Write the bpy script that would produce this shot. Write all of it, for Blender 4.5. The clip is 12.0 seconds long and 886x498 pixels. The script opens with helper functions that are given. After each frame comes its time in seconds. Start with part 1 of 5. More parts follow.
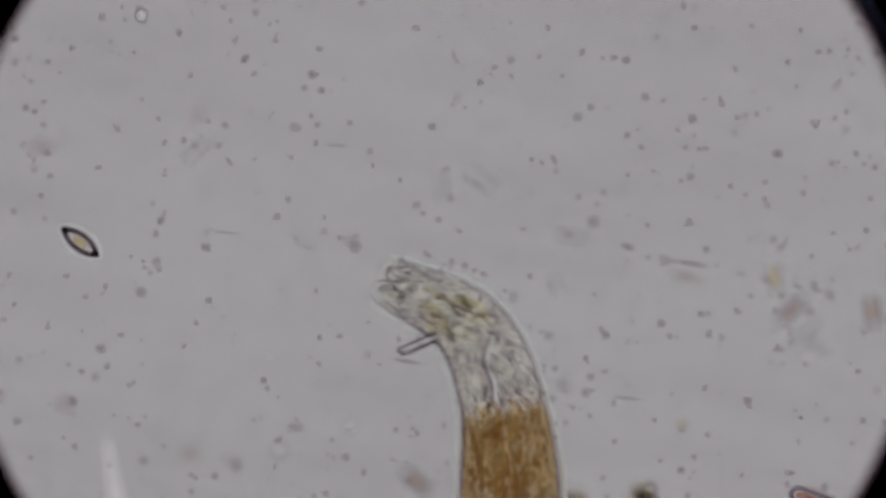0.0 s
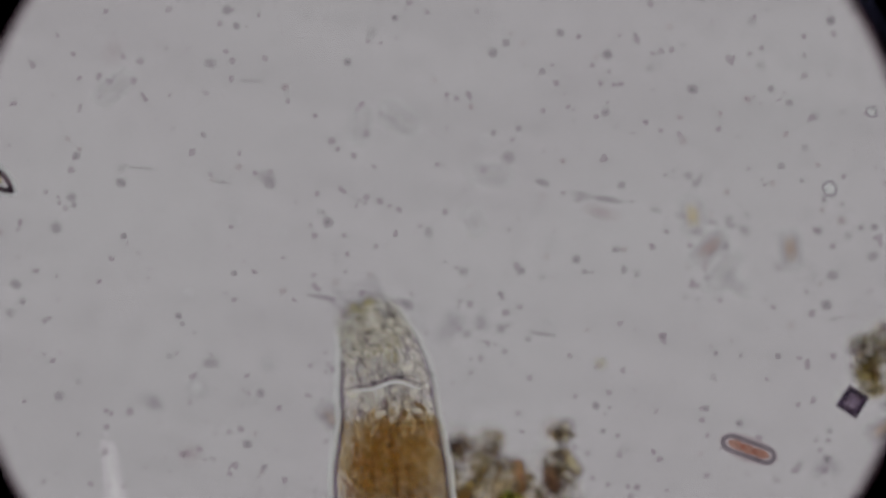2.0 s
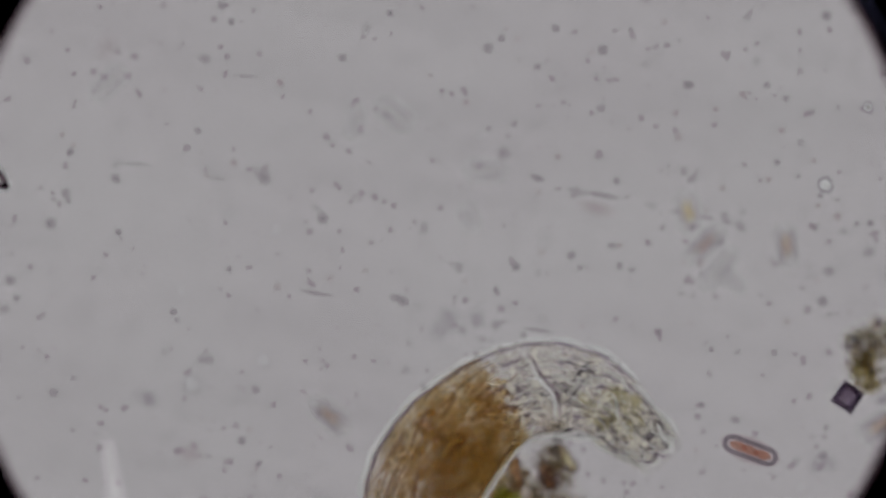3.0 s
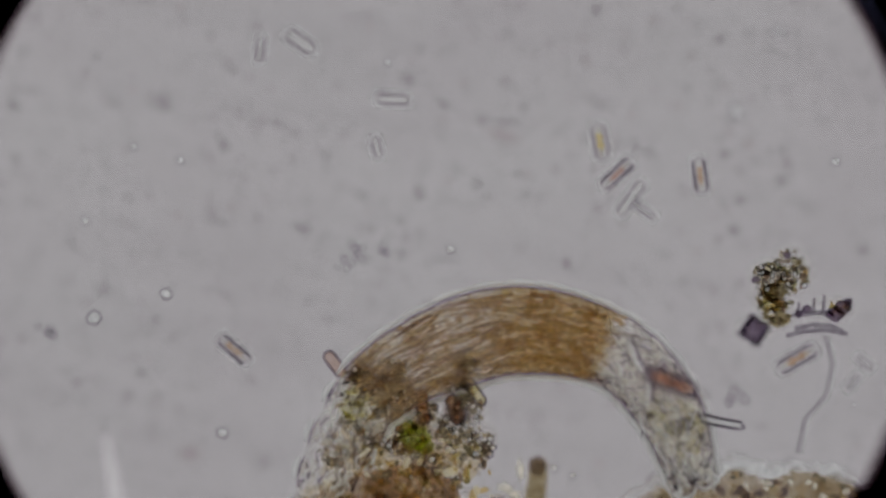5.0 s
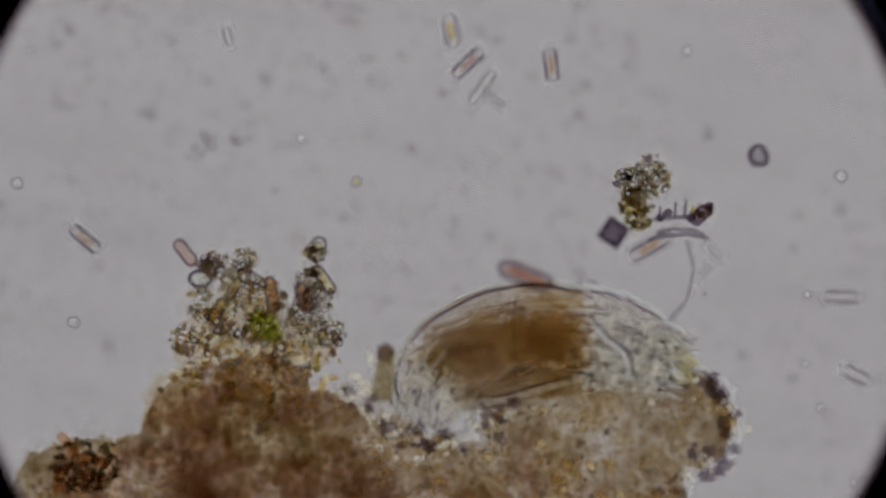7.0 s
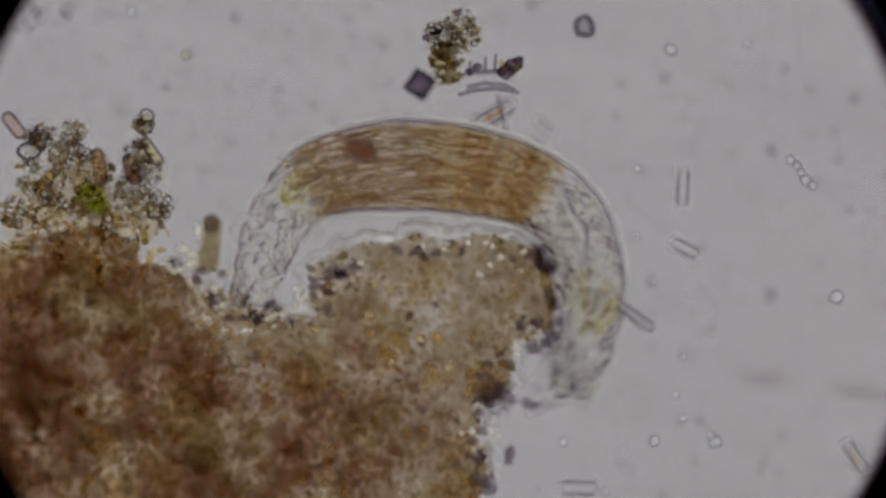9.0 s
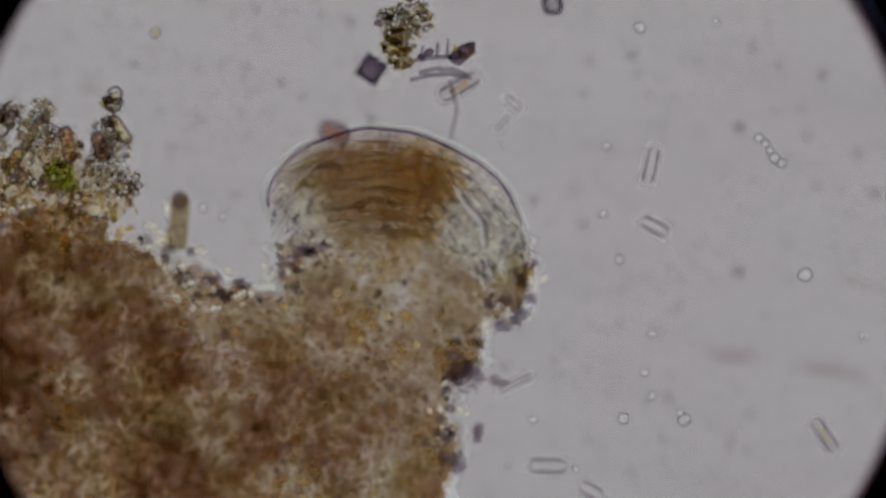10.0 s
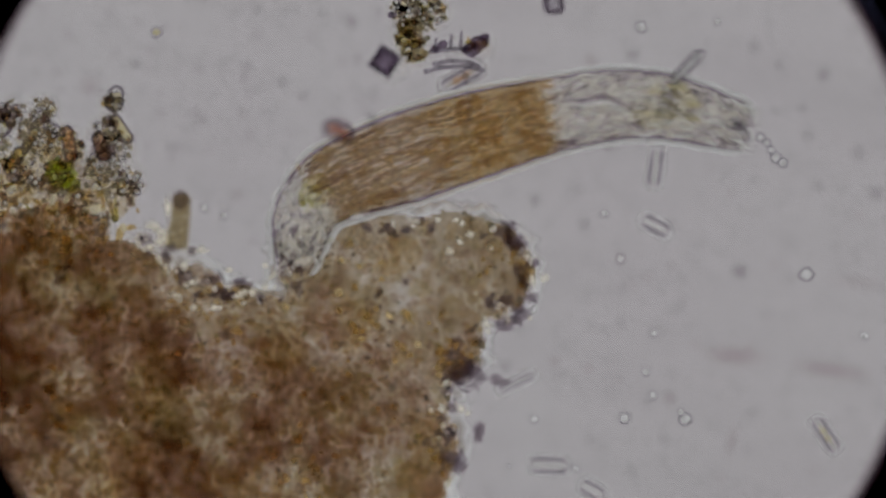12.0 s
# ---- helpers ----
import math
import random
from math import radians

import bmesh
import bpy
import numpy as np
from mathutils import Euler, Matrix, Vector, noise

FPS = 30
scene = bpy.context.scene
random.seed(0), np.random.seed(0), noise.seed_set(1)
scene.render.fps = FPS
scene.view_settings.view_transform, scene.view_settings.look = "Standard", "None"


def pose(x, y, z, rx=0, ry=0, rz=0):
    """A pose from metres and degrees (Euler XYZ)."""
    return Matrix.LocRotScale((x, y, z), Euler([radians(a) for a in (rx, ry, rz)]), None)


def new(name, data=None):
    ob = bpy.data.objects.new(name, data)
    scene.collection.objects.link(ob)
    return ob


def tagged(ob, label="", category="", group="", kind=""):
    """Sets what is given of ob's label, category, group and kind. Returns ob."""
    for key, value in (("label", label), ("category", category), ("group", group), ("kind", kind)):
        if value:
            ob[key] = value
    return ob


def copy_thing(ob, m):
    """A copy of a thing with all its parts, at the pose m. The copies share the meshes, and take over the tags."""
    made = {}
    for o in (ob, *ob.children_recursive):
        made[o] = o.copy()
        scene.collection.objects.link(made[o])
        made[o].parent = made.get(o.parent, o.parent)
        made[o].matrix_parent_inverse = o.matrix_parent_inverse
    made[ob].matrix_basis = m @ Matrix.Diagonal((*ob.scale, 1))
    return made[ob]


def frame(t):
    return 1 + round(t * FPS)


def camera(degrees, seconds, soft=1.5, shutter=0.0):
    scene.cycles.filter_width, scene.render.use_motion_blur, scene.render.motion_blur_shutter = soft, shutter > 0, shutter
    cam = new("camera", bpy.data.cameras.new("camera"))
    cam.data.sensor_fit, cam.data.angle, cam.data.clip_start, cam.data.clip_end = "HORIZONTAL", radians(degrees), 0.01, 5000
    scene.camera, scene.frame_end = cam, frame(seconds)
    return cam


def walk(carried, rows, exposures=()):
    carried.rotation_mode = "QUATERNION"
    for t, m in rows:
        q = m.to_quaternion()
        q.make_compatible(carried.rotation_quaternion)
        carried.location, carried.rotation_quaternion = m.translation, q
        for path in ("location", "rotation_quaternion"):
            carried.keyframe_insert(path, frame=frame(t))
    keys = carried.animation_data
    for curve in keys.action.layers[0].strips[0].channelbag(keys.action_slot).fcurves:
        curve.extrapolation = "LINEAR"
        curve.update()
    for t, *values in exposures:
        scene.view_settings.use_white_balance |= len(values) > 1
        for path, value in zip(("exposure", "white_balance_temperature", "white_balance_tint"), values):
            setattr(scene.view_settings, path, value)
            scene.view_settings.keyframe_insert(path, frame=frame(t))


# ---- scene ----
cam = camera(12.0, 12.0, soft=2.6, shutter=0.35)

# Scale: one metre here is half a millimetre of the slide, so one unit of the plan (mm) is half a micrometre.
HEIGHT = 0.784 / math.tan(radians(6.0))
COVER = 0.265                       # underside of the cover glass
SHARP = ((0.0, 0.235), (2.7, 0.235), (4.3, 0.075), (12.0, 0.075))    # height that the focus knob holds sharp
cam.data.dof.use_dof = True
cam.data.dof.focus_distance = HEIGHT - 0.075
cam.data.dof.aperture_fstop = 0.23
PATH = ((0.0, 0, 0), (0.3, 2, 3), (0.5, 4, 4), (0.7, 20, 18), (1.0, 87, 66), (1.2, 121, 92), (1.5, 145, 109),
        (2.0, 148, 112), (2.7, 149, 113), (4.3, 224, 172), (4.5, 232, 176), (4.6, 252, 191), (5.0, 321, 242), (5.5, 380, 288),
        (6.0, 413, 310), (6.5, 537, 403), (6.7, 564, 423), (8.3, 712, 529), (8.5, 770, 573),
        (9.0, 885, 661), (9.5, 944, 703), (10.0, 940, 700), (12.0, 938, 701))


def shift(t):
    """How far the view has gone over the slide at t, in mm of the plan."""
    for (t0, x0, y0), (t1, x1, y1) in zip(PATH, PATH[1:]):
        if t0 <= t <= t1:
            f = (t - t0) / (t1 - t0)
            return x0 + f * (x1 - x0), y0 + f * (y1 - y0)
    return PATH[-1][1:]


def lift(t):
    """How far the focus knob has raised the tube at t."""
    for (t0, a), (t1, b) in zip(SHARP, SHARP[1:]):
        if t0 <= t <= t1:
            return a + (b - a) * (t - t0) / (t1 - t0) - 0.075
    return 0.0


def spot(x, y, z=0.0, t=0.0):
    """World place of a plan point (mm from the view's corner at time t), at height z."""
    sx, sy = shift(t)
    k = (1 - (z - lift(t)) / HEIGHT) / 1000
    return Vector((sx / 1000 + (x - 784) * k, -sy / 1000 - (y - 441) * k, z))


def camera_rows(z):
    return [(t, pose(x / 1000, -y / 1000, z + lift(t))) for t, x, y in PATH]


walk(cam, camera_rows(HEIGHT))

# ---- light: the room from above, the lit condenser from below ----
# Ambient level added so that white halos and glints outshine the lit field.
ROOM = 1.2
world = bpy.data.worlds.new("room")
scene.world = world
world.use_nodes = True
world.node_tree.nodes["Background"].inputs["Color"].default_value = (0.95, 0.97, 1.0, 1)
world.node_tree.nodes["Background"].inputs["Strength"].default_value = ROOM
LAMP = 0.468
scene.cycles.transparent_max_bounces = 64


# ---- materials ----
class Nodes:
    """A material's node tree with short calls."""

    def __init__(self, name):
        self.mat = bpy.data.materials.new(name)
        self.mat.use_nodes = True
        self.tree = self.mat.node_tree
        self.tree.nodes.clear()
        self.out = self.tree.nodes.new("ShaderNodeOutputMaterial")

    def put(self, sock, value):
        if isinstance(value, bpy.types.NodeSocket):
            self.tree.links.new(value, sock)
        else:
            sock.default_value = value

    def add(self, kind, inputs=None, **props):
        n = self.tree.nodes.new("ShaderNode" + kind)
        for k, v in props.items():
            if k == "operation":
                n.operation = v
            elif k == "feature":
                n.feature = v
            elif k == "blend_type":
                n.blend_type = v
        for k, v in (inputs or {}).items():
            self.put(n.inputs[k], v)
        return n

    def math(self, op, a, b=0.0, c=0.0):
        return self.add("Math", {0: a, 1: b, 2: c}, operation=op).outputs[0]

    def coords(self):
        return self.add("TexCoord").outputs["Object"]

    def scaled(self, v, s, add=(0, 0, 0)):
        return self.add("Mapping", {"Vector": v, "Scale": s, "Location": add}).outputs[0]

    def noise(self, v, scale, detail=3.0, rough=0.55):
        return self.add("TexNoise", {"Vector": v, "Scale": scale, "Detail": detail, "Roughness": rough}).outputs[0]

    def cells(self, v, scale):
        return self.add("TexVoronoi", {"Vector": v, "Scale": scale}, feature="DISTANCE_TO_EDGE").outputs["Distance"]

    def span(self, v, a, b, lo=0.0, hi=1.0):
        return self.add("MapRange", {0: v, 1: a, 2: b, 3: lo, 4: hi}).outputs[0]

    def dye(self, density, tint):
        """A clear body whose dye passes the share tint of the light at density 1."""
        ch = [self.math("EXPONENT", self.math("MULTIPLY", density, math.log(max(c, 1e-3)))) for c in tint]
        col = self.add("CombineColor", {0: ch[0], 1: ch[1], 2: ch[2]}).outputs[0]
        return self.add("BsdfTransparent", {"Color": col}).outputs[0]

    def mix(self, f, a, b):
        return self.add("MixShader", {0: f, 1: a, 2: b}).outputs[0]

    def done(self, shader):
        self.put(self.out.inputs["Surface"], shader)
        return self.mat


def dyed(name, tint, scale=60.0, low=0.6, high=1.4, white=0.0, scatter=(0.9, 0.9, 0.88)):
    """A clear tinted body with grainy dye; white: share of its surface that scatters the room's light."""
    n = Nodes(name)
    v = n.coords()
    d = n.span(n.noise(v, scale), 0.3, 0.7, low * 0.5, high * 0.5)
    s = n.dye(d, tint)
    if white:
        s = n.mix(white, s, n.add("BsdfDiffuse", {"Color": (*scatter, 1)}).outputs[0])
    return n.done(s)


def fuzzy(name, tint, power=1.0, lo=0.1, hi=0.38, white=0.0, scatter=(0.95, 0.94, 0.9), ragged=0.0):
    """A small soft body, dense in its middle and thin at its rim (local radius 1), its blur put into the dye; white:
    brightness put into the middle.
    """
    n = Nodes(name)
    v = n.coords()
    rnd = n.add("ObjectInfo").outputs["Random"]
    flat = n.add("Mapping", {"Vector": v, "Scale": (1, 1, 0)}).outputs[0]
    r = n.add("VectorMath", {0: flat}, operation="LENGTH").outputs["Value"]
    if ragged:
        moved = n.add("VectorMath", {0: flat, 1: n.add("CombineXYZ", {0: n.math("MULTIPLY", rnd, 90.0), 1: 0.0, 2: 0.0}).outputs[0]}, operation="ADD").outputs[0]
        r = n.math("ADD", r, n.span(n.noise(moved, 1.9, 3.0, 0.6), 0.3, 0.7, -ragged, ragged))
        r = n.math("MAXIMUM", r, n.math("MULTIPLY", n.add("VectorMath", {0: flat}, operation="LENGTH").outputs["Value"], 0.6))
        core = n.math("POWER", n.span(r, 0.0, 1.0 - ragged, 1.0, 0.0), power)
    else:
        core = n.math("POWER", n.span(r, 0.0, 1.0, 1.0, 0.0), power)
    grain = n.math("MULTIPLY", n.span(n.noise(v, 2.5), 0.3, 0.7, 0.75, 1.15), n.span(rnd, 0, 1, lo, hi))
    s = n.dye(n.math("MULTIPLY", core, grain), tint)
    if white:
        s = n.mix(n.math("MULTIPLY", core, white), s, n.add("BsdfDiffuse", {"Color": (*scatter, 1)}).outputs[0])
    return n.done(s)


def tissue(name, half, tint, streak, line, base=0.5, streaks=0.5, lines=0.0, grain=110.0, cloudy=0.0, tone=(1, 1, 1), white=0.0, speckle=0.4, cut=0, load=0.5):
    """Body wall of one ring of the animal: dye fades out to both ends of the ring, lengthwise fibres and granules."""
    n = Nodes(name)
    v = n.coords()
    x = n.add("SeparateXYZ", {0: v}).outputs[0]
    win = n.span(n.math("ABSOLUTE", x), 0.0, half, 1.0, 0.0)
    if cut:
        win = n.math("MULTIPLY", win, n.span(n.math("MULTIPLY", x, float(cut)), 0.010, 0.026, 1.0, 0.0))
    rnd = n.add("ObjectInfo").outputs["Random"]
    moved = n.add("VectorMath", {0: v, 1: n.add("CombineXYZ", {0: n.math("MULTIPLY", rnd, 7.0), 1: 0.0, 2: 0.0}).outputs[0]}, operation="ADD").outputs[0]
    fib = n.noise(n.scaled(moved, streak), 1.0, 2.0, 0.55)
    fine = n.noise(moved, grain, 3.0, 0.6)
    d = n.math("ADD", n.span(fib, 0.32, 0.7, base - streaks, base + streaks), n.span(fine, 0.34, 0.66, -speckle, speckle))
    if lines:
        ridge = n.span(n.cells(n.scaled(moved, (1, 1.6, 1.6)), line), 0.0, 0.16, lines, 0.0)
        patch = n.span(n.noise(moved, 26.0), 0.38, 0.6, 0.2, 1.0)
        d = n.math("ADD", d, n.math("MULTIPLY", ridge, patch))
    d = n.math("MULTIPLY", n.math("MAXIMUM", d, 0.0), win)
    s = n.dye(n.math("MULTIPLY", d, load), tint)
    if cloudy:
        s = n.mix(n.math("MULTIPLY", win, cloudy), s, n.add("BsdfTranslucent", {"Color": (*tone, 1)}).outputs[0])
    if white:
        # Bright crinkles of refracted light, put in as white patches.
        crinkle = n.span(n.noise(moved, 62.0, 2.0, 0.6), 0.46, 0.6, 0.0, white)
        s = n.mix(n.math("MULTIPLY", win, crinkle), s, n.add("BsdfDiffuse", {"Color": (1.0, 0.94, 0.8, 1)}).outputs[0])
    return n.done(s)


def floc(name, tint, density, big, fine, spread=0.9, white=0.0):
    """A loose see-through lump: its dye follows its thickness, which falls to nothing at its rim."""
    n = Nodes(name)
    v = n.coords()
    geo = n.add("NewGeometry")
    nz = n.math("ABSOLUTE", n.add("SeparateXYZ", {0: geo.outputs["Normal"]}).outputs[2])
    a = n.span(n.noise(v, big, 3.0, 0.6), 0.35, 0.65, 1 - spread, 1 + spread)
    c = n.span(n.noise(v, fine, 5.0, 0.7), 0.34, 0.66, 0.35, 1.65)
    a = n.math("MULTIPLY", a, n.span(n.noise(v, fine * 3.3, 2.0), 0.36, 0.64, 0.65, 1.35))
    d = n.math("MULTIPLY", n.math("MULTIPLY", a, c), n.math("MULTIPLY", nz, density))
    s = n.dye(d, tint)
    if white:
        s = n.mix(white, s, n.add("BsdfDiffuse", {"Color": (0.4, 0.3, 0.18, 1)}).outputs[0])
    return n.done(s)


def mound_stuff(name, brown, gold):
    """See-through heap: the dye grows with its height, in broad clouds and clumps; brown where thick, golden in patches."""
    n = Nodes(name)
    v = n.coords()
    z = n.add("SeparateXYZ", {0: v}).outputs[2]
    d = n.span(z, 0.06, 0.18, 0.44, 1.46)
    for scale, lo, hi in ((3.6, 0.8, 1.25), (8.0, 0.55, 1.5), (18.0, 0.6, 1.42), (40.0, 0.8, 1.2)):
        d = n.math("MULTIPLY", d, n.span(n.noise(n.scaled(v, (1, 1, 0.5), (scale, 0, 0)), scale, 2.0, 0.5), 0.36, 0.64, lo, hi))
    holes = n.span(n.noise(v, 15.0, 2.0, 0.5), 0.54, 0.68, 1.0, 0.55)
    d = n.math("MULTIPLY", d, holes)
    tone = n.math("ADD", n.noise(n.scaled(v, (1, 1, 1), (3, 7, 0)), 9.0, 2.0), n.span(z, 0.06, 0.16, 0.12, -0.12))
    ch = [n.math("EXPONENT", n.math("MULTIPLY", d, n.span(tone, 0.38, 0.62, math.log(p), math.log(q)))) for p, q in zip(brown, gold)]
    col = n.add("CombineColor", {0: ch[0], 1: ch[1], 2: ch[2]}).outputs[0]
    return n.done(n.add("BsdfTransparent", {"Color": col}).outputs[0])


def grit_stuff(name):
    """Layer of fibres and grit inside the heap: short curved strokes, dark grains, patches of pale scattering grains."""
    n = Nodes(name)
    v = n.coords()
    warp = n.add("TexNoise", {"Vector": v, "Scale": 9.0, "Detail": 1.0}).outputs["Color"]
    bent = n.add("VectorMath", {0: v, 1: n.add("VectorMath", {0: warp, "Scale": 0.08}, operation="SCALE").outputs[0]}, operation="ADD").outputs[0]
    fibre = n.noise(n.scaled(bent, (60, 95, 40)), 1.0, 3.0, 0.65)
    clump = n.noise(v, 26.0, 4.0, 0.65)
    d = n.math("MULTIPLY", n.span(fibre, 0.38, 0.64, 0.42, 0.85), n.span(clump, 0.36, 0.64, 0.5, 1.3))
    s = n.dye(d, (0.87, 0.79, 0.69))
    patch = n.span(n.noise(n.scaled(v, (1, 1, 1), (8, 1, 0)), 8.0, 2.0), 0.45, 0.62, 0.0, 1.0)
    pale = n.math("MULTIPLY", n.span(n.noise(n.scaled(bent, (70, 95, 50), (5, 2, 1)), 1.0, 3.0, 0.65), 0.52, 0.7, 0.0, 0.12), patch)
    tint = n.add("MixRGB", {0: n.span(clump, 0.4, 0.6), 1: (0.7, 0.46, 0.2, 1), 2: (0.68, 0.6, 0.36, 1)}).outputs[0]
    return n.done(n.mix(pale, s, n.add("BsdfDiffuse", {"Color": tint}).outputs[0]))


def solid(name, dark, pale, scale, rough=0.75, clear=0.0, third=None, bump=0.6):
    """Opaque crumbly matter with patches of two or three colours."""
    n = Nodes(name)
    v = n.coords()
    big = n.noise(v, scale, 4.0, 0.6)
    fine = n.noise(v, scale * 7, 5.0, 0.7)
    f = n.math("ADD", n.span(big, 0.35, 0.68, 0.0, 0.6), n.span(fine, 0.35, 0.72, -0.15, 0.5))
    col = n.add("MixRGB", {0: f, 1: (*dark, 1), 2: (*pale, 1)}).outputs[0]
    if third:
        f3 = n.span(n.noise(n.scaled(v, (1, 1, 1), (5, 3, 1)), scale * 1.7, 3.0), 0.52, 0.66)
        col = n.add("MixRGB", {0: f3, 1: col, 2: (*third, 1)}).outputs[0]
    relief = n.add("Bump", {"Strength": bump, "Distance": 0.01, "Height": fine}).outputs[0]
    s = n.add("BsdfPrincipled", {"Base Color": col, "Roughness": rough, "Specular IOR Level": 0.12, "Normal": relief}).outputs[0]
    if clear:
        tr = n.add("BsdfTransparent", {"Color": (*[min(1, 2.2 * c + 0.25) for c in pale], 1)}).outputs[0]
        s = n.mix(n.span(fine, 0.3, 0.7, clear - 0.25, clear + 0.25), s, tr)
    return n.done(s)


def grains(name, clear=0.45):
    """Detritus grains, each island with a colour of its own: umber, tan, yellow, olive, colourless."""
    n = Nodes(name)
    rnd = n.add("NewGeometry").outputs["Random Per Island"]
    ramp = n.tree.nodes.new("ShaderNodeValToRGB")
    e = ramp.color_ramp.elements
    ramp.color_ramp.interpolation = "CONSTANT"
    tones = ((0.10, 0.055, 0.03), (0.19, 0.11, 0.04), (0.34, 0.24, 0.09), (0.42, 0.36, 0.14), (0.16, 0.17, 0.05),
             (0.13, 0.10, 0.08), (0.42, 0.36, 0.24), (0.26, 0.15, 0.05))
    for i, c in enumerate(tones):
        el = e[i] if i < 2 else e.new(i / len(tones))
        el.position = i / len(tones)
        el.color = (*c, 1)
    n.put(ramp.inputs[0], rnd)
    fine = n.noise(n.coords(), 140.0)
    col = n.add("MixRGB", {0: n.span(fine, 0.3, 0.7, 0.35, 1.0), 1: (0.08, 0.055, 0.04, 1), 2: ramp.outputs[0]}).outputs[0]
    s = n.add("BsdfPrincipled", {"Base Color": col, "Roughness": 0.5, "Specular IOR Level": 0.25}).outputs[0]
    lift = n.add("MixRGB", {0: 0.72, 1: ramp.outputs[0], 2: (1, 0.97, 0.88, 1)}).outputs[0]
    tr = n.add("BsdfTransparent", {"Color": lift}).outputs[0]
    return n.done(n.mix(clear, s, tr))


def lamp_glow():
    n = Nodes("condenser_light")
    v = n.coords()
    f = n.add("MixRGB", {0: n.span(n.noise(v, 2.2, 4.0, 0.6), 0.3, 0.7), 1: (0.975, 0.925, 0.965, 1), 2: (1.0, 0.965, 0.995, 1)}).outputs[0]
    return n.done(n.add("Emission", {"Color": f, "Strength": LAMP}).outputs[0])


def slide_glass():
    n = Nodes("slide_glass")
    v = n.coords()
    smear = n.noise(n.scaled(n.add("Mapping", {"Vector": v, "Rotation": (0, 0, 0.2)}).outputs[0], (2, 9, 1)), 1.0, 3.0, 0.55)
    spots = n.noise(v, 34.0, 2.0)
    d = n.math("ADD", n.span(smear, 0.4, 0.75, 0.0, 0.02), n.span(spots, 0.55, 0.8, 0.0, 0.12))
    s = n.dye(d, (0.5, 0.49, 0.5))
    return n.done(n.mix(0.01, s, n.add("BsdfGlossy", {"Roughness": 0.6}).outputs[0]))


def cover_pane():
    n = Nodes("cover_pane_glass")
    lean = n.add("Mapping", {"Vector": n.coords(), "Rotation": (0, 0, 0.2)}).outputs[0]
    smear = n.span(n.noise(n.scaled(lean, (1.5, 9, 1), (4, 1, 0)), 1.0, 3.0, 0.55), 0.42, 0.72, 0.0, 0.05)
    return n.done(n.dye(smear, (0.5, 0.49, 0.5)))


def black_metal(name, tone=0.008):
    n = Nodes(name)
    f = n.noise(n.coords(), 9.0, 4.0)
    col = n.add("MixRGB", {0: f, 1: (tone * 0.7, tone * 0.5, tone * 0.8, 1), 2: (tone * 1.4, tone, tone * 1.5, 1)}).outputs[0]
    return n.done(n.add("BsdfDiffuse", {"Color": col}).outputs[0])


LENS_TINT = 0.72


def lens_streak_tint(foot, tip, wide):
    """Even grey dye added over the whole view, left out along a streak from the rim inwards so that it reads brighter.
    """
    n = Nodes("lens_streak_dye")
    axis_way = Vector(tip) - Vector(foot)
    v = n.add("VectorMath", {0: n.coords(), 1: foot}, operation="SUBTRACT").outputs[0]
    turn = n.add("Mapping", {"Vector": v, "Rotation": (0, 0, math.pi / 2 - math.atan2(axis_way.y, axis_way.x))}).outputs[0]
    x, y, _ = n.add("SeparateXYZ", {0: turn}).outputs
    taper = n.span(y, 0.0, axis_way.length * 1.15, wide, wide * 0.35)
    side = n.span(n.math("DIVIDE", n.math("ABSOLUTE", x), taper), 0.6, 1.0, 0.0, 1.0)
    end = n.span(y, axis_way.length * 0.8, axis_way.length * 1.1, 0.0, 1.0)
    left = n.math("MAXIMUM", side, end)
    return n.done(n.dye(left, (LENS_TINT, LENS_TINT, LENS_TINT)))


def edge_fade(inner, outer):
    """Soft shade at the field stop put into a dye: clear at its inner radius, black at the outer."""
    n = Nodes("edge_fade_dye")
    v = n.coords()
    flat = n.add("Mapping", {"Vector": v, "Scale": (1, 1, 0)}).outputs[0]
    r = n.add("VectorMath", {0: flat}, operation="LENGTH").outputs["Value"]
    d = n.math("POWER", n.span(r, inner, outer, 0.0, 1.0), 4.0)
    return n.done(n.dye(d, (0.02, 0.008, 0.012)))


M_MOUND = mound_stuff("brown_detritus", (0.6, 0.468, 0.39), (0.655, 0.59, 0.45))
M_GRIT = grit_stuff("fibrous_grit")
M_GRAIN = grains("detritus_grain", 0.6)
M_PALE = grains("clear_detritus_grain", 0.82)
M_CLEARGRAIN = grains("crown_detritus_grain", 0.93)
M_GREEN = floc("green_algae", (0.64, 0.72, 0.2), 0.6, 30.0, 120.0, 0.4)
M_INK = dyed("dark_outline", (0.24, 0.2, 0.25))
M_SMOKE = dyed("grey_outline", (0.48, 0.45, 0.5))
M_GREY = dyed("soft_grey_outline", (0.66, 0.64, 0.68))
M_FAINT = dyed("faint_outline", (0.8, 0.785, 0.81))
M_CLEAR = dyed("clear_silica", (0.93, 0.92, 0.92))
# Halo brightness as white scatter, for tubes drawn outside the outlines.
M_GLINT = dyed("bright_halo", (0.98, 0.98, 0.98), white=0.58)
M_RED = dyed("red_chloroplast", (0.72, 0.42, 0.34), 90)
M_TAN = dyed("tan_chloroplast", (0.82, 0.58, 0.38), 90)
M_BLUSH = dyed("blush_shell", (0.88, 0.72, 0.64), 60)
M_YELLOW = dyed("yellow_chloroplast", (0.9, 0.76, 0.38), 90)
M_OIL = dyed("yellow_oil", (0.93, 0.88, 0.6), 50)
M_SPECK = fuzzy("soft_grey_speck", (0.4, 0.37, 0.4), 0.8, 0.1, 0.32)
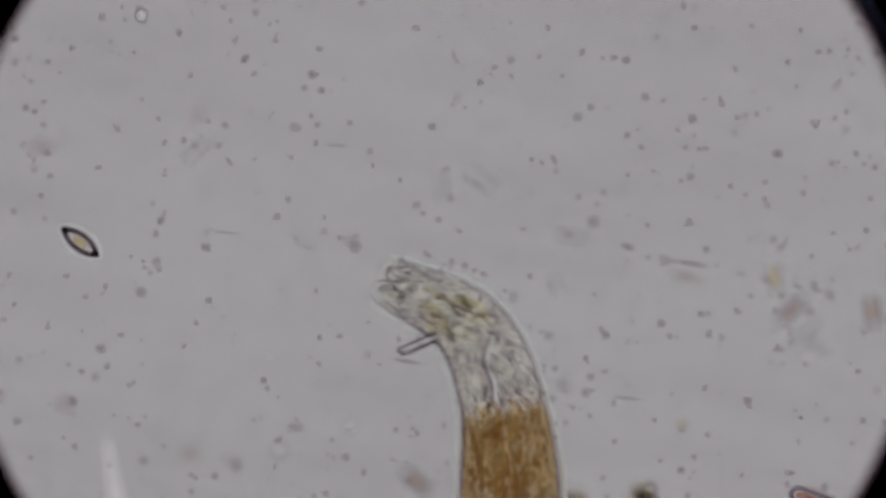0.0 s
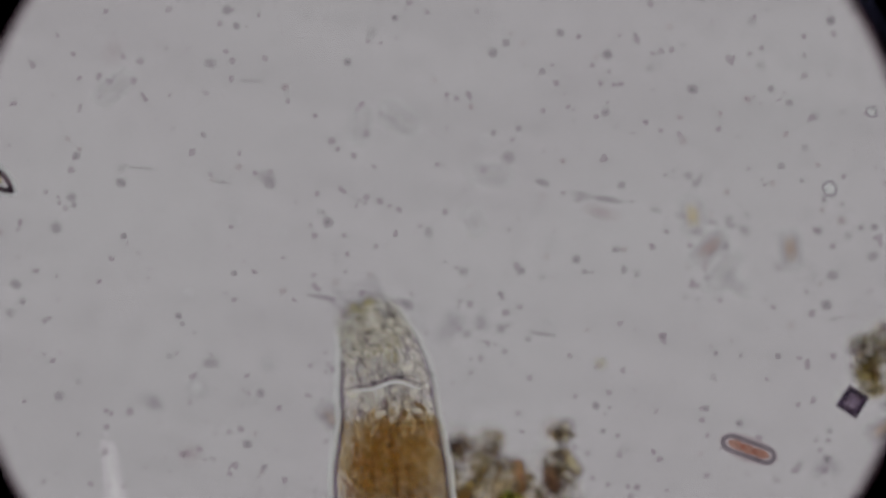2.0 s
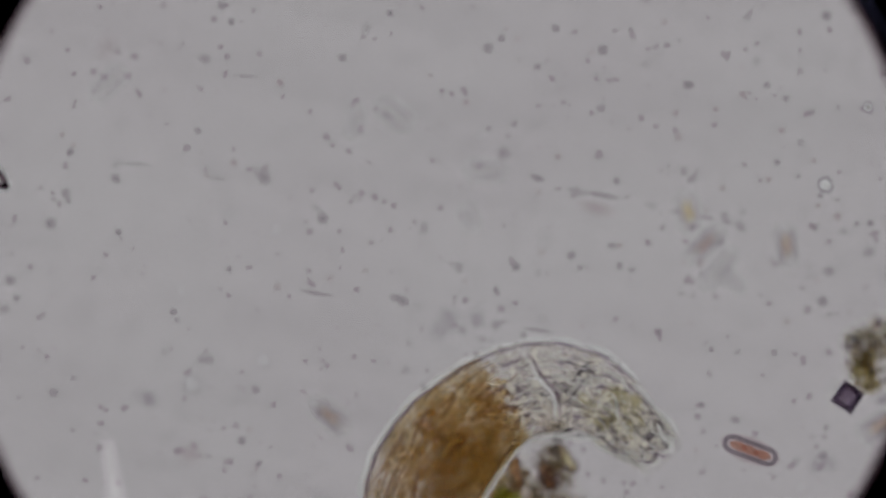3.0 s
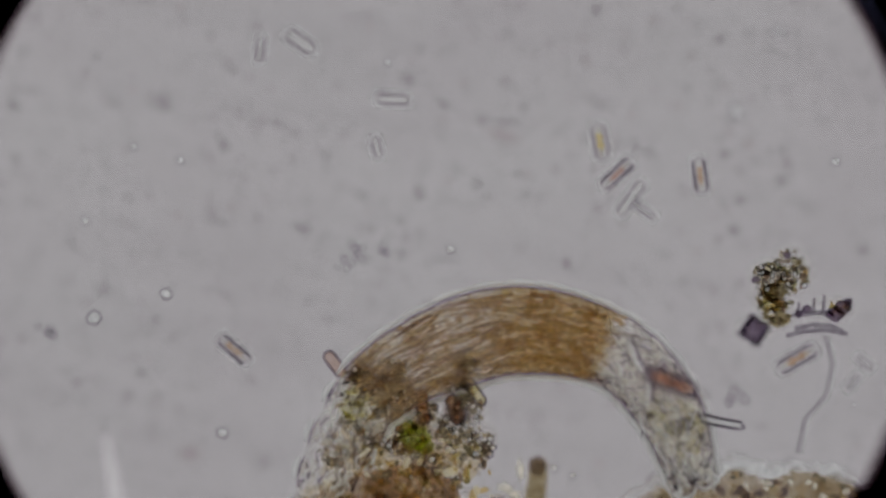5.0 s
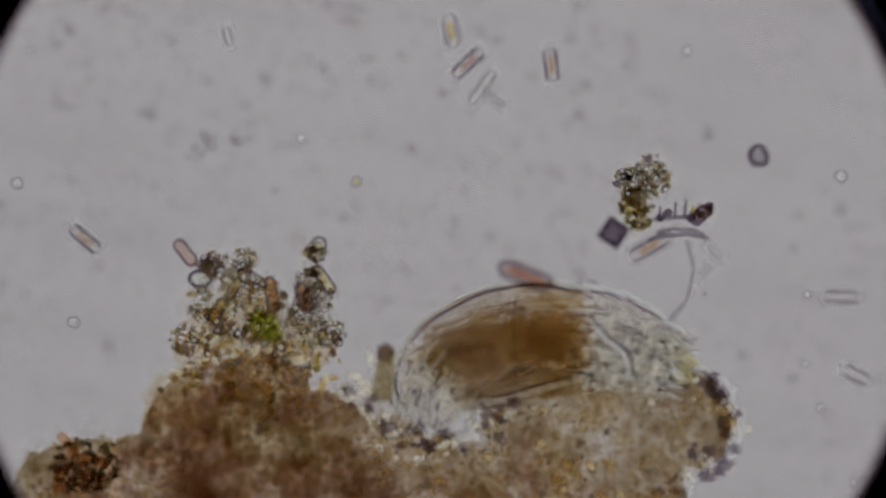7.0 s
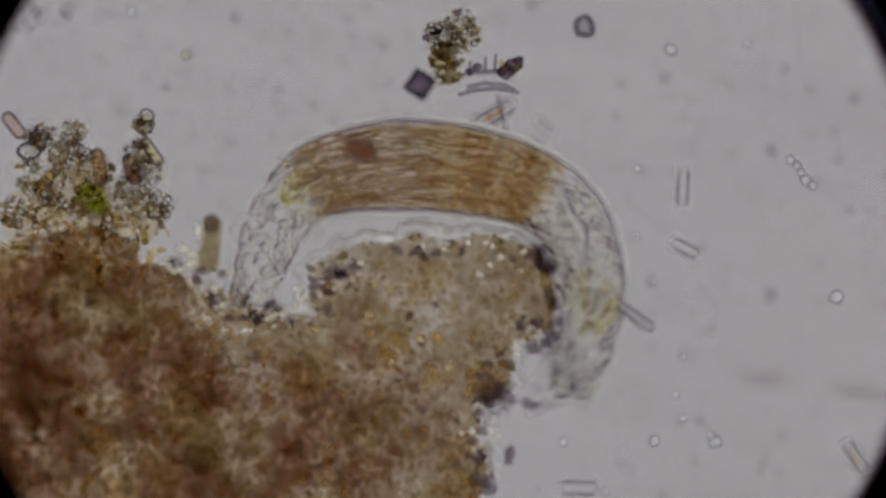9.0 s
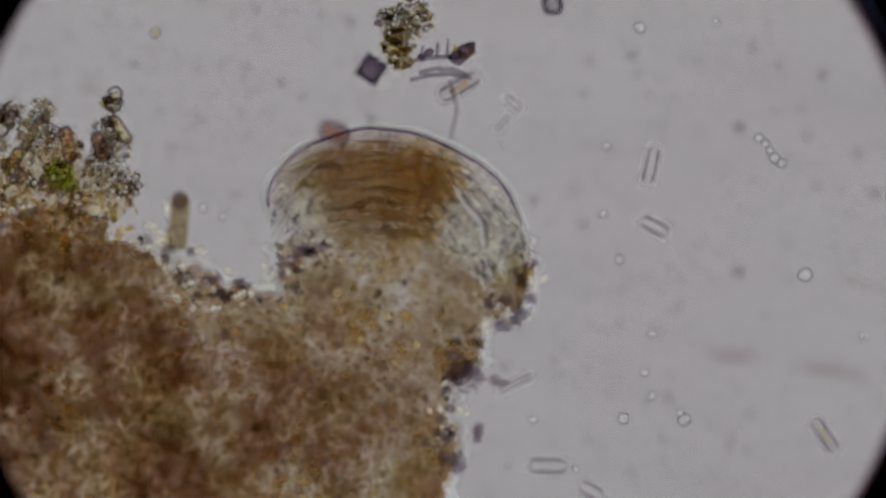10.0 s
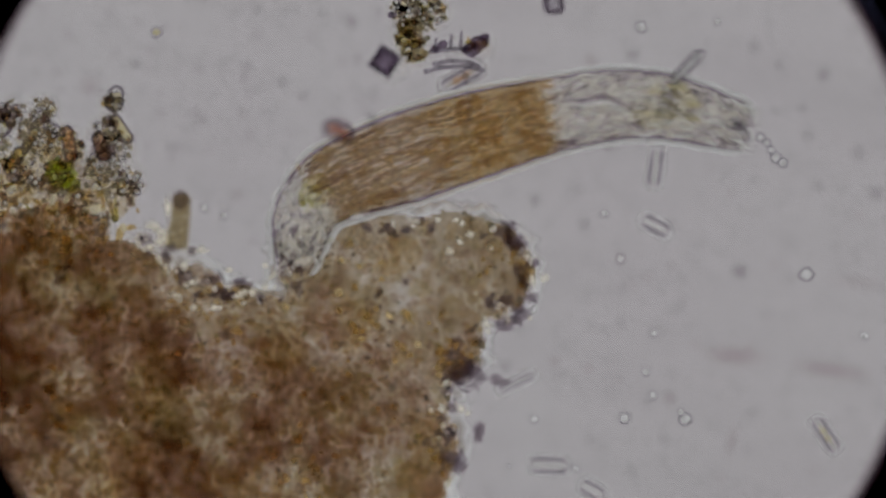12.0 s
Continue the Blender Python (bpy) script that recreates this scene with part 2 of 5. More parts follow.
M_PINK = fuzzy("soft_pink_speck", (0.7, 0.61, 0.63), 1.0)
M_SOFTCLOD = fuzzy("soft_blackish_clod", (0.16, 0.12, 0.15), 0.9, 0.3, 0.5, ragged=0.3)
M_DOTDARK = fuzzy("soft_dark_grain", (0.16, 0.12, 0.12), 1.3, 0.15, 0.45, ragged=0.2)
# Bright grains carry their refracted light as a milky white middle.
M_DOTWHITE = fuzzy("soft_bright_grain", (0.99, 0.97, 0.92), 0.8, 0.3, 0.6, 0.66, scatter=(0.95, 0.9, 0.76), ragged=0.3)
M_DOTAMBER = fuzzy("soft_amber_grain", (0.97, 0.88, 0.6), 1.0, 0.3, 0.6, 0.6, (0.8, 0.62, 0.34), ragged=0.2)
M_MILK = fuzzy("milky_halo_drop", (0.99, 0.99, 0.99), 0.6, 0.3, 0.5, 0.26)
M_CRYSTAL = dyed("dark_crystal", (0.3, 0.24, 0.32), 40)


# ---- mesh helpers ----
def part(name, bm, material, parent=None, label=""):
    me = bpy.data.meshes.new(name)
    bmesh.ops.recalc_face_normals(bm, faces=bm.faces)
    bm.to_mesh(me)
    bm.free()
    for m in material if isinstance(material, (list, tuple)) else (material,):
        me.materials.append(m)
    ob = new(name, me)
    if parent:
        ob.parent = parent
    if label:
        ob["label"] = label
    return ob


def smooth(bm):
    for f in bm.faces:
        f.smooth = True
    return bm


def ball(bm, centre, size, detail=2, rough=0.0, freq=4.0, seed=0.0, turn=0.0, mat=0):
    """A lumpy ellipsoid added to bm."""
    made = bmesh.ops.create_icosphere(bm, subdivisions=detail, radius=1.0)["verts"]
    rot = Matrix.Rotation(turn, 3, "Z")
    for v in made:
        p = v.co.copy()
        k = 1.0
        if rough:
            k += rough * noise.noise(p * freq + Vector((seed, seed * 1.7, -seed)))
        q = Vector((p.x * size[0], p.y * size[1], p.z * size[2])) * k
        v.co = rot @ q + Vector(centre)
    if mat:
        for v in made:
            for f in v.link_faces:
                f.material_index = mat
    return bm


def tube(bm, points, radii, sides=8, mat=0, closed=False):
    """A round tube through points, with a radius at each."""
    pts = [Vector(p) for p in points]
    rings = []
    count = len(pts)
    for i, p in enumerate(pts):
        a = pts[(i - 1) % count] if closed or i else p
        b = pts[(i + 1) % count] if closed or i < count - 1 else p
        d = (b - a).normalized()
        side = d.cross(Vector((0, 0, 1)))
        side = side.normalized() if side.length > 1e-4 else Vector((1, 0, 0))
        up = side.cross(d)
        r = radii[i] if isinstance(radii, (list, tuple)) else radii
        rings.append([bm.verts.new(p + side * (r * math.cos(u)) + up * (r * math.sin(u)))
                      for u in (2 * math.pi * j / sides for j in range(sides))])
    pairs = list(zip(rings, rings[1:])) + ([(rings[-1], rings[0])] if closed else [])
    for r0, r1 in pairs:
        for j in range(sides):
            f = bm.faces.new((r0[j], r0[(j + 1) % sides], r1[(j + 1) % sides], r1[j]))
            f.smooth, f.material_index = True, mat
    if not closed:
        for r in (rings[0], rings[-1]):
            f = bm.faces.new(r)
            f.material_index = mat
    return bm


def prism(bm, outline, z0, z1, mat=0):
    """A plate with that outline between two heights."""
    low = [bm.verts.new((x, y, z0)) for x, y in outline]
    top = [bm.verts.new((x, y, z1)) for x, y in outline]
    n = len(outline)
    for f in [bm.faces.new(top), bm.faces.new(low[::-1])] + [bm.faces.new((low[i], low[(i + 1) % n], top[(i + 1) % n], top[i])) for i in range(n)]:
        f.material_index = mat
    return bm


def ring_plate(bm, inner, outer, z0, z1, sides=96):
    """A flat washer."""
    loops = []
    for r, z in ((inner, z0), (outer, z0), (outer, z1), (inner, z1)):
        loops.append([bm.verts.new((r * math.cos(u), r * math.sin(u), z)) for u in (2 * math.pi * j / sides for j in range(sides))])
    for a in range(4):
        b = (a + 1) % 4
        for j in range(sides):
            k = (j + 1) % sides
            bm.faces.new((loops[a][j], loops[a][k], loops[b][k], loops[b][j]))
    return bm


def disc(bm, radius, z, sides=96):
    bm.faces.new([bm.verts.new((radius * math.cos(u), radius * math.sin(u), z)) for u in (2 * math.pi * j / sides for j in range(sides))])
    return bm


def thing(name, at, turn=0.0):
    ob = new(name)
    ob.empty_display_size = 0.02
    ob.matrix_basis = Matrix.Translation(at) @ Matrix.Rotation(turn, 4, "Z")
    return ob


# ---- the microscope: condenser lamp, stage, slide, eyepiece ----
MID = (0.47, -0.35)


def build_microscope():
    lamp = thing("condenser_lamp", (*MID, 0))
    part("light_field", disc(bmesh.new(), 2.3, -0.62), lamp_glow(), lamp, "evenly lit frosted condenser glass")
    part("housing", ring_plate(bmesh.new(), 2.3, 2.5, -0.8, -0.2), black_metal("lamp_housing_black", 0.03), lamp)
    part("base_plate", prism(bmesh.new(), [(2.5 * math.cos(a / 8 * math.pi), 2.5 * math.sin(a / 8 * math.pi)) for a in range(16)], -0.84, -0.8),
         black_metal("lamp_base_black", 0.03), lamp)
    tagged(lamp, "round black condenser lamp with frosted glowing glass", "lamp")
    stage = part("stage", ring_plate(bmesh.new(), 2.2, 4.5, -0.19, -0.101), black_metal("stage_black", 0.03))
    stage.location = (*MID, 0)
    tagged(stage, "matt black microscope stage with a round opening", "stage", kind="structure")
    bm = prism(bmesh.new(), [(-2.7, -2.3), (2.7, -2.3), (2.7, 2.3), (-2.7, 2.3)], -0.1, 0.0)
    slide = part("ground", bm, slide_glass())
    slide.location = (*MID, 0)
    tagged(slide, "clear glass slide wet with a thin water film", "glass slide", kind="structure")
    cover = thing("cover_glass", (*MID, 0))
    part("pane", prism(bmesh.new(), [(-2.1, -1.9), (2.1, -1.9), (2.1, 1.9), (-2.1, 1.9)], COVER, COVER + 0.008), cover_pane(), cover, "thin clear glass pane")
    for sx in (-1, 1):
        for sy in (-1, 1):
            part("wax_foot", ball(bmesh.new(), (sx * 2.0, sy * 1.8, COVER / 2), (0.08, 0.08, COVER / 2), 2, 0.3, 2.0, sx + 2 * sy), M_GREY, cover)
    tagged(cover, "thin square cover glass over the water film", "cover glass")


EYE_DROP = HEIGHT - 0.33
EYE_K = EYE_DROP / HEIGHT


def build_eyepiece():
    """The eyepiece travels with the view: a black barrel with its field stop and the dirt on its lens."""
    eye = thing("eyepiece", (0, 0, HEIGHT - EYE_DROP))
    cx, cy, r = -0.007 * EYE_K, -0.008 * EYE_K, 0.864 * EYE_K
    stop = part("field_stop", ring_plate(bmesh.new(), r, r * 1.14, -0.004, 0.004), black_metal("field_stop_black"), eye, "blackened metal field stop ring")
    stop.location = (cx, cy, 0)
    # Vignette fade inside the stop, put in as a dyed ring.
    lip = part("lens_edge", ring_plate(bmesh.new(), r * 0.97, r * 1.08, 0.0045, 0.0048), edge_fade(r * 0.97, r), eye, "soft dark fade at the field stop")
    lip.location = (cx, cy, 0)
    barrel = part("barrel", ring_plate(bmesh.new(), r * 1.14, r * 1.2, -0.05, 0.12), black_metal("barrel_black"), eye)
    barrel.location = (cx, cy, 0)

    # Blue glow at the upper right rim, put in as a coloured tube.
    arc = [0.44 + 0.012 * i for i in range(24)]
    gleam = part("rim_gleam", tube(bmesh.new(), [(r * 1.016 * math.cos(u), r * 1.016 * math.sin(u), 0.0075) for u in arc],
                                   [0.0003 + 0.0026 * math.sin(math.pi * (i + 0.5) / 24) for i in range(24)]), M_GLEAM, eye, "dull blue gleam coloured onto the rim")
    gleam.location = (cx, cy, 0)

    def on_lens(x, y):
        return ((x - 784) / 1000 * EYE_K, -(y - 441) / 1000 * EYE_K, 0)
    foot, tip = on_lens(207, 890), on_lens(190, 770)
    # Added sheet dims the whole view, so its clear streak shows as light.
    part("field_lens", disc(bmesh.new(), r * 1.1, 0.012), lens_streak_tint(foot, tip, 0.017 * EYE_K), eye, "grey-tinted sheet, left clear along the bright streak")
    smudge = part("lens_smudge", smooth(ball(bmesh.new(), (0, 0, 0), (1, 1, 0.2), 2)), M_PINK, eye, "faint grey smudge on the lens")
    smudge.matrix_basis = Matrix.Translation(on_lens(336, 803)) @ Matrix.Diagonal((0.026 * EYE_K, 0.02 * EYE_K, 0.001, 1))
    return tagged(eye, "black eyepiece barrel with a dark round field stop", "eyepiece")


M_GLEAM = solid("blue_gleam", (0.03, 0.03, 0.06), (0.12, 0.12, 0.22), 60.0)


# ---- small things on the slide ----
M_GOLD = dyed("golden_oil", (0.95, 0.88, 0.58), 50, white=0.14, scatter=(0.9, 0.75, 0.35))
M_DUST = dyed("fine_grey_dust", (0.82, 0.78, 0.81))
M_VEIL = dyed("veil_outline", (0.88, 0.87, 0.89))
# Halo and core light, put in as a share of white.
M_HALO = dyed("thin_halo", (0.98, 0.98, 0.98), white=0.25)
M_CORELIGHT = dyed("bright_core_light", (0.98, 0.98, 0.96), white=0.42)
def capsule(length, width, steps=7):
    """Outline of a rod with round ends."""
    r, h = width / 2, (length - width) / 2
    right = [(h + r * math.cos(a), r * math.sin(a)) for a in (-math.pi / 2 + math.pi * i / steps for i in range(steps + 1))]
    return right + [(-x, -y) for x, y in right]


def diatom(x, y, t, angle, length, width, inside, outline, label, waist=0.0, group="diatoms", z=0.02):
    """A rod-shaped diatom: glassy shell, dark girdle line, halo and its chloroplasts. Sizes in mm of the plan."""
    ob = thing("diatom", spot(x, y, z, t), radians(-angle))
    length, width = length / 1000, width / 1000
    line = capsule(length, width)
    if waist:
        line = [(px, py * (1 - waist * math.cos(min(1.0, abs(px) / (length / 2)) * math.pi / 2))) for px, py in line]
    rim = 0.0028
    bm = prism(bmesh.new(), [(px * 0.97, py * 0.95) for px, py in line], -width * 0.3, width * 0.3)
    part("shell", bm, M_CLEAR, ob)
    # Dark flank tubes, pale halo and core put refracted light into colour.
    for sg in (1, -1):
        flank = [(px, py, 0) for px, py in line if py * sg > width * 0.12]
        flank.sort()
        taper = [rim * (0.3 + 0.8 * math.sin(math.pi * (k + 0.5) / len(flank))) for k in range(len(flank))]
        part("girdle", tube(bmesh.new(), flank, taper, 6), outline, ob, "dark refracting edge line")
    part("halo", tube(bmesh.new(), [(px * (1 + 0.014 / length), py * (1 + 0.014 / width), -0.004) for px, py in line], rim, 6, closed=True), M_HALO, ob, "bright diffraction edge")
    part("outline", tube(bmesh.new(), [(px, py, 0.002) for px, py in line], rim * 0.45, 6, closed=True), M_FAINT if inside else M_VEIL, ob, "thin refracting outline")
    part("bright_core", prism(bmesh.new(), capsule(length * 0.86, width * 0.34), -0.003, 0.003), M_CORELIGHT, ob, "bright refracted middle as a pale plate")
    if inside:
        for sx, k in ((-0.13, 0.16), (0.1, 0.17)):
            bm = ball(bmesh.new(), (sx * length, 0, 0), (k * length, width * 0.27 * (1 - waist), width * 0.2), 2, 0.5, 2.0, seed=x + sx)
            part("chloroplast", bm, inside, ob)
    return tagged(ob, label, "diatom", group)


def spindle_diatom(x, y, t, angle):
    """The large lens-shaped diatom with a yellow middle."""
    ob = thing("naviculoid_diatom", spot(x, y, COVER + 0.018, t), radians(-angle))
    half, wide = 0.037, 0.0135
    line = [(half * math.sin(u), wide * math.copysign(abs(math.cos(u)) ** 1.5, math.cos(u))) for u in (2 * math.pi * i / 36 for i in range(36))]
    part("shell", prism(bmesh.new(), line, -0.008, 0.008), M_CLEAR, ob)
    # Edge darkening and halo as a dark and a white tube.
    part("girdle", tube(bmesh.new(), [(a * 0.95, b * 0.9, 0) for a, b in line], 0.0042, 6, closed=True), dyed("black_outline", (0.2, 0.14, 0.17)), ob, "thick black edge line")
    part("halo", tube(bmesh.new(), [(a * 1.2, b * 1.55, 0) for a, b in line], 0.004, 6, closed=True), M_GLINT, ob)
    part("oil_drop", ball(bmesh.new(), (0, 0, 0.002), (0.015, 0.007, 0.006), 2, 0.2), M_GOLD, ob, "yellow oil drop")
    for s in (-1, 1):
        part("end_knob", ball(bmesh.new(), (s * half * 0.92, 0, 0), (0.008, 0.007, 0.006), 2, 0.2), M_INK, ob)
    return tagged(ob, "lens-shaped diatom with thick dark edge and yellow middle", "diatom")


def round_cell(x, y, t, size, outline, inside=None, label="small round colourless cell with a dark rim", z=0.015, rim=0.17):
    ob = thing("round_cell", spot(x, y, z, t))
    r = size / 2400
    rnd = random.Random(x * 7 + y)
    line = [(r * (1 + 0.12 * math.sin(2 * u + x)) * math.cos(u), r * (1 + 0.1 * math.cos(3 * u + y)) * math.sin(u), 0) for u in (2 * math.pi * i / 20 for i in range(20))]
    # Dark rim and bright middle stand for refraction, as two colours.
    part("wall", tube(bmesh.new(), line, max(0.0016, r * rim), 6, closed=True), outline, ob, "dark rim")
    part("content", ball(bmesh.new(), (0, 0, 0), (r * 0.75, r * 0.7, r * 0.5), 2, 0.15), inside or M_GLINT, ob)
    return tagged(ob, label, "cell", "round cells")


def bead_chain(x, y, t, angle, count, step):
    """A row of clear beads that touch."""
    ob = thing("bead_chain", spot(x, y, 0.02, t), radians(-angle))
    rnd = random.Random(9)
    for i in range(count):
        r = rnd.uniform(0.0065, 0.0095)
        mid = Vector(((i - (count - 1) / 2) * step / 1000, rnd.uniform(-0.003, 0.003), 0))
        line = [mid + Vector((r * math.cos(u), r * math.sin(u), 0)) for u in (2 * math.pi * k / 14 for k in range(14))]
        # Each bead's bright middle and grey rim are coloured in for refraction.
        bead = part("bead", ball(bmesh.new(), mid, (r * 0.8, r * 0.8, r * 0.5), 2), M_CORELIGHT, ob)
        part("rim", tube(bmesh.new(), line, 0.0018, 5, closed=True), M_GREY, bead, "thin grey rim")
    return tagged(ob, "short row of clear touching beads", "cell")


def granule_lump(x, y, t, spread, count, label, seed, material=None):
    """A loose lump of tiny clear granules."""
    ob = thing("granule_lump", spot(x, y, 0.012, t))
    rnd = random.Random(seed)
    for i in range(count):
        a, d = rnd.uniform(0, 6.28), spread / 1000 * math.sqrt(rnd.random())
        r = rnd.uniform(0.004, 0.008)
        line = [(d * math.cos(a) + r * math.cos(u), 0.6 * d * math.sin(a) + r * math.sin(u), 0) for u in (2 * math.pi * k / 10 for k in range(10))]
        part("granule", tube(bmesh.new(), line, 0.002, 5, closed=True), material or M_FAINT, ob)
    return tagged(ob, label, "granules")


def build_specks():
    """Soft specks settled on the glass: the larger ones one by one, the rest strewn."""
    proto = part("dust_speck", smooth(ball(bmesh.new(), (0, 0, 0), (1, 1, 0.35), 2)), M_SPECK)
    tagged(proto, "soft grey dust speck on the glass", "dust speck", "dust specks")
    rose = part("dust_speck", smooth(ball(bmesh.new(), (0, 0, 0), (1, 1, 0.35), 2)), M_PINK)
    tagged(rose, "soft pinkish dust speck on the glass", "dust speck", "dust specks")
    first = [True, True]

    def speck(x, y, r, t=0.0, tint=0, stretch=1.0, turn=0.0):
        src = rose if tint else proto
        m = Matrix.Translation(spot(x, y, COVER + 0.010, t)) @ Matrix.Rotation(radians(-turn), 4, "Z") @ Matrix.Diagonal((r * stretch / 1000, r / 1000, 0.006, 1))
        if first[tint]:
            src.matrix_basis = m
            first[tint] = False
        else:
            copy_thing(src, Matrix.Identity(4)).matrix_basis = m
    for x, y, r in ((615, 425, 13), (1050, 393, 15), (250, 517, 13), (808, 172, 12), (552, 132, 10), (905, 106, 10), (1142, 172, 10),
                    (1222, 313, 10), (1480, 152, 11), (1250, 442, 9), (1170, 573, 10), (1185, 595, 8), (365, 413, 9), (285, 390, 9),
                    (517, 757, 12), (180, 618, 11), (168, 668, 11), (30, 746, 10), (1205, 832, 9), (1110, 240, 8), (1300, 235, 9),
                    (1515, 272, 8), (1548, 296, 8), (1533, 408, 8), (765, 224, 9), (1046, 190, 9), (612, 810, 10), (290, 790, 8)):
        speck(x, y, r)
    for x, y, r in ((573, 410, 10), (430, 108, 9), (984, 303, 8), (270, 360, 8), (655, 268, 9), (1205, 215, 9), (1470, 240, 8)):
        speck(x, y, r, tint=1)
    for x, y, r, s, a in ((1110, 437, 8, 2.0, 18), (1180, 460, 10, 2.0, 15), (1225, 467, 7, 5.0, 10), (1310, 485, 8, 1.8, 10), (1355, 495, 8, 1.8, 12),
                          (1410, 507, 7, 2.0, 10), (1445, 514, 6, 2.0, 8), (400, 412, 4, 8, 6), (545, 437, 6, 3, 5), (1110, 705, 5, 6, 8),
                          (720, 490, 8, 1.8, 30), (595, 257, 5, 5, 4), (845, 325, 6, 2.5, 30), (720, 640, 5, 7, 10), (860, 648, 9, 1.6, 10)):
        speck(x, y, r, tint=0, stretch=s, turn=a)
    rnd = random.Random(4)
    for i in range(130):
        band = rnd.random()
        x, y = rnd.uniform(-10, 1700), rnd.uniform(-10, 1000)
        if band < 0.35:
            x = rnd.uniform(1000, 1700)
            y = rnd.uniform(60, 760)
        speck(x, y, rnd.choice((6, 7, 7, 8, 8, 9, 10, 11)), tint=rnd.random() < 0.3, stretch=rnd.choice((1, 1, 1, 1.3)), turn=rnd.uniform(0, 180))
    # specks farther along the slide
    for x, y, r in ((1520, 270, 18), (1550, 343, 17), (1310, 225, 14), (1420, 192, 13), (1310, 480, 15), (1080, 258, 10), (1098, 458, 12), (420, 345, 14),
                    (1120, 97, 14), (1430, 240, 10), (500, 145, 9)):
        speck(x, y, r, t=12.0, tint=int(x) % 3 == 0)
    for x, y, r in ((230, 137, 15), (335, 210, 12), (480, 360, 12), (1237, 360, 12), (130, 465, 12), (1465, 395, 12), (405, 770, 14)):
        speck(x, y, r, t=5.5)
    for i in range(55):
        x, y = rnd.uniform(860, 1560), rnd.uniform(20, 880)
        speck(x, y, rnd.choice((6, 7, 8, 10, 12)), t=12.0, tint=rnd.random() < 0.4)
    # the finest dust, in loose rows that the drying water left
    cloud = Cloud()
    for i in range(760):
        row = rnd.randrange(16)
        x = rnd.uniform(-40, 1720)
        y = -160 + row * 72 + 0.16 * x + rnd.gauss(0, 11) if i % 3 else rnd.uniform(-20, 1000)
        r = (rnd.uniform(2.2, 4.4) if i % 2 else rnd.uniform(4.5, 8)) / 1000
        cloud.grain(spot(x, y, COVER + 0.010), (r, r * rnd.uniform(0.7, 1), 0.002), i * 0.7, rnd.uniform(0, 3.1))
    me = bpy.data.meshes.new("fine_dust")
    me.from_pydata(cloud.verts, [], cloud.faces)
    me.materials.append(M_DUST)
    tagged(new("fine_dust", me), "finest grey dust in loose rows on the glass", "dust", kind="stuff")
    # broad faint bodies far out of focus
    for x, y, r, s, a in ((350, 205, 24, 1.3, 120), (115, 715, 26, 1, 0),
                          (1125, 870, 24, 1, 0), (75, 260, 26, 1.4, 0), (1215, 490, 16, 2.6, 15)):
        speck(x, y, r, tint=1, stretch=s, turn=a)
    for x, y, r, s, a in ((1300, 630, 22, 3, 5), (1470, 655, 20, 4, 8), (1520, 500, 16, 4, 5), (1295, 780, 9, 4, 105)):
        speck(x, y, r, t=12.0, tint=1, stretch=s, turn=a)


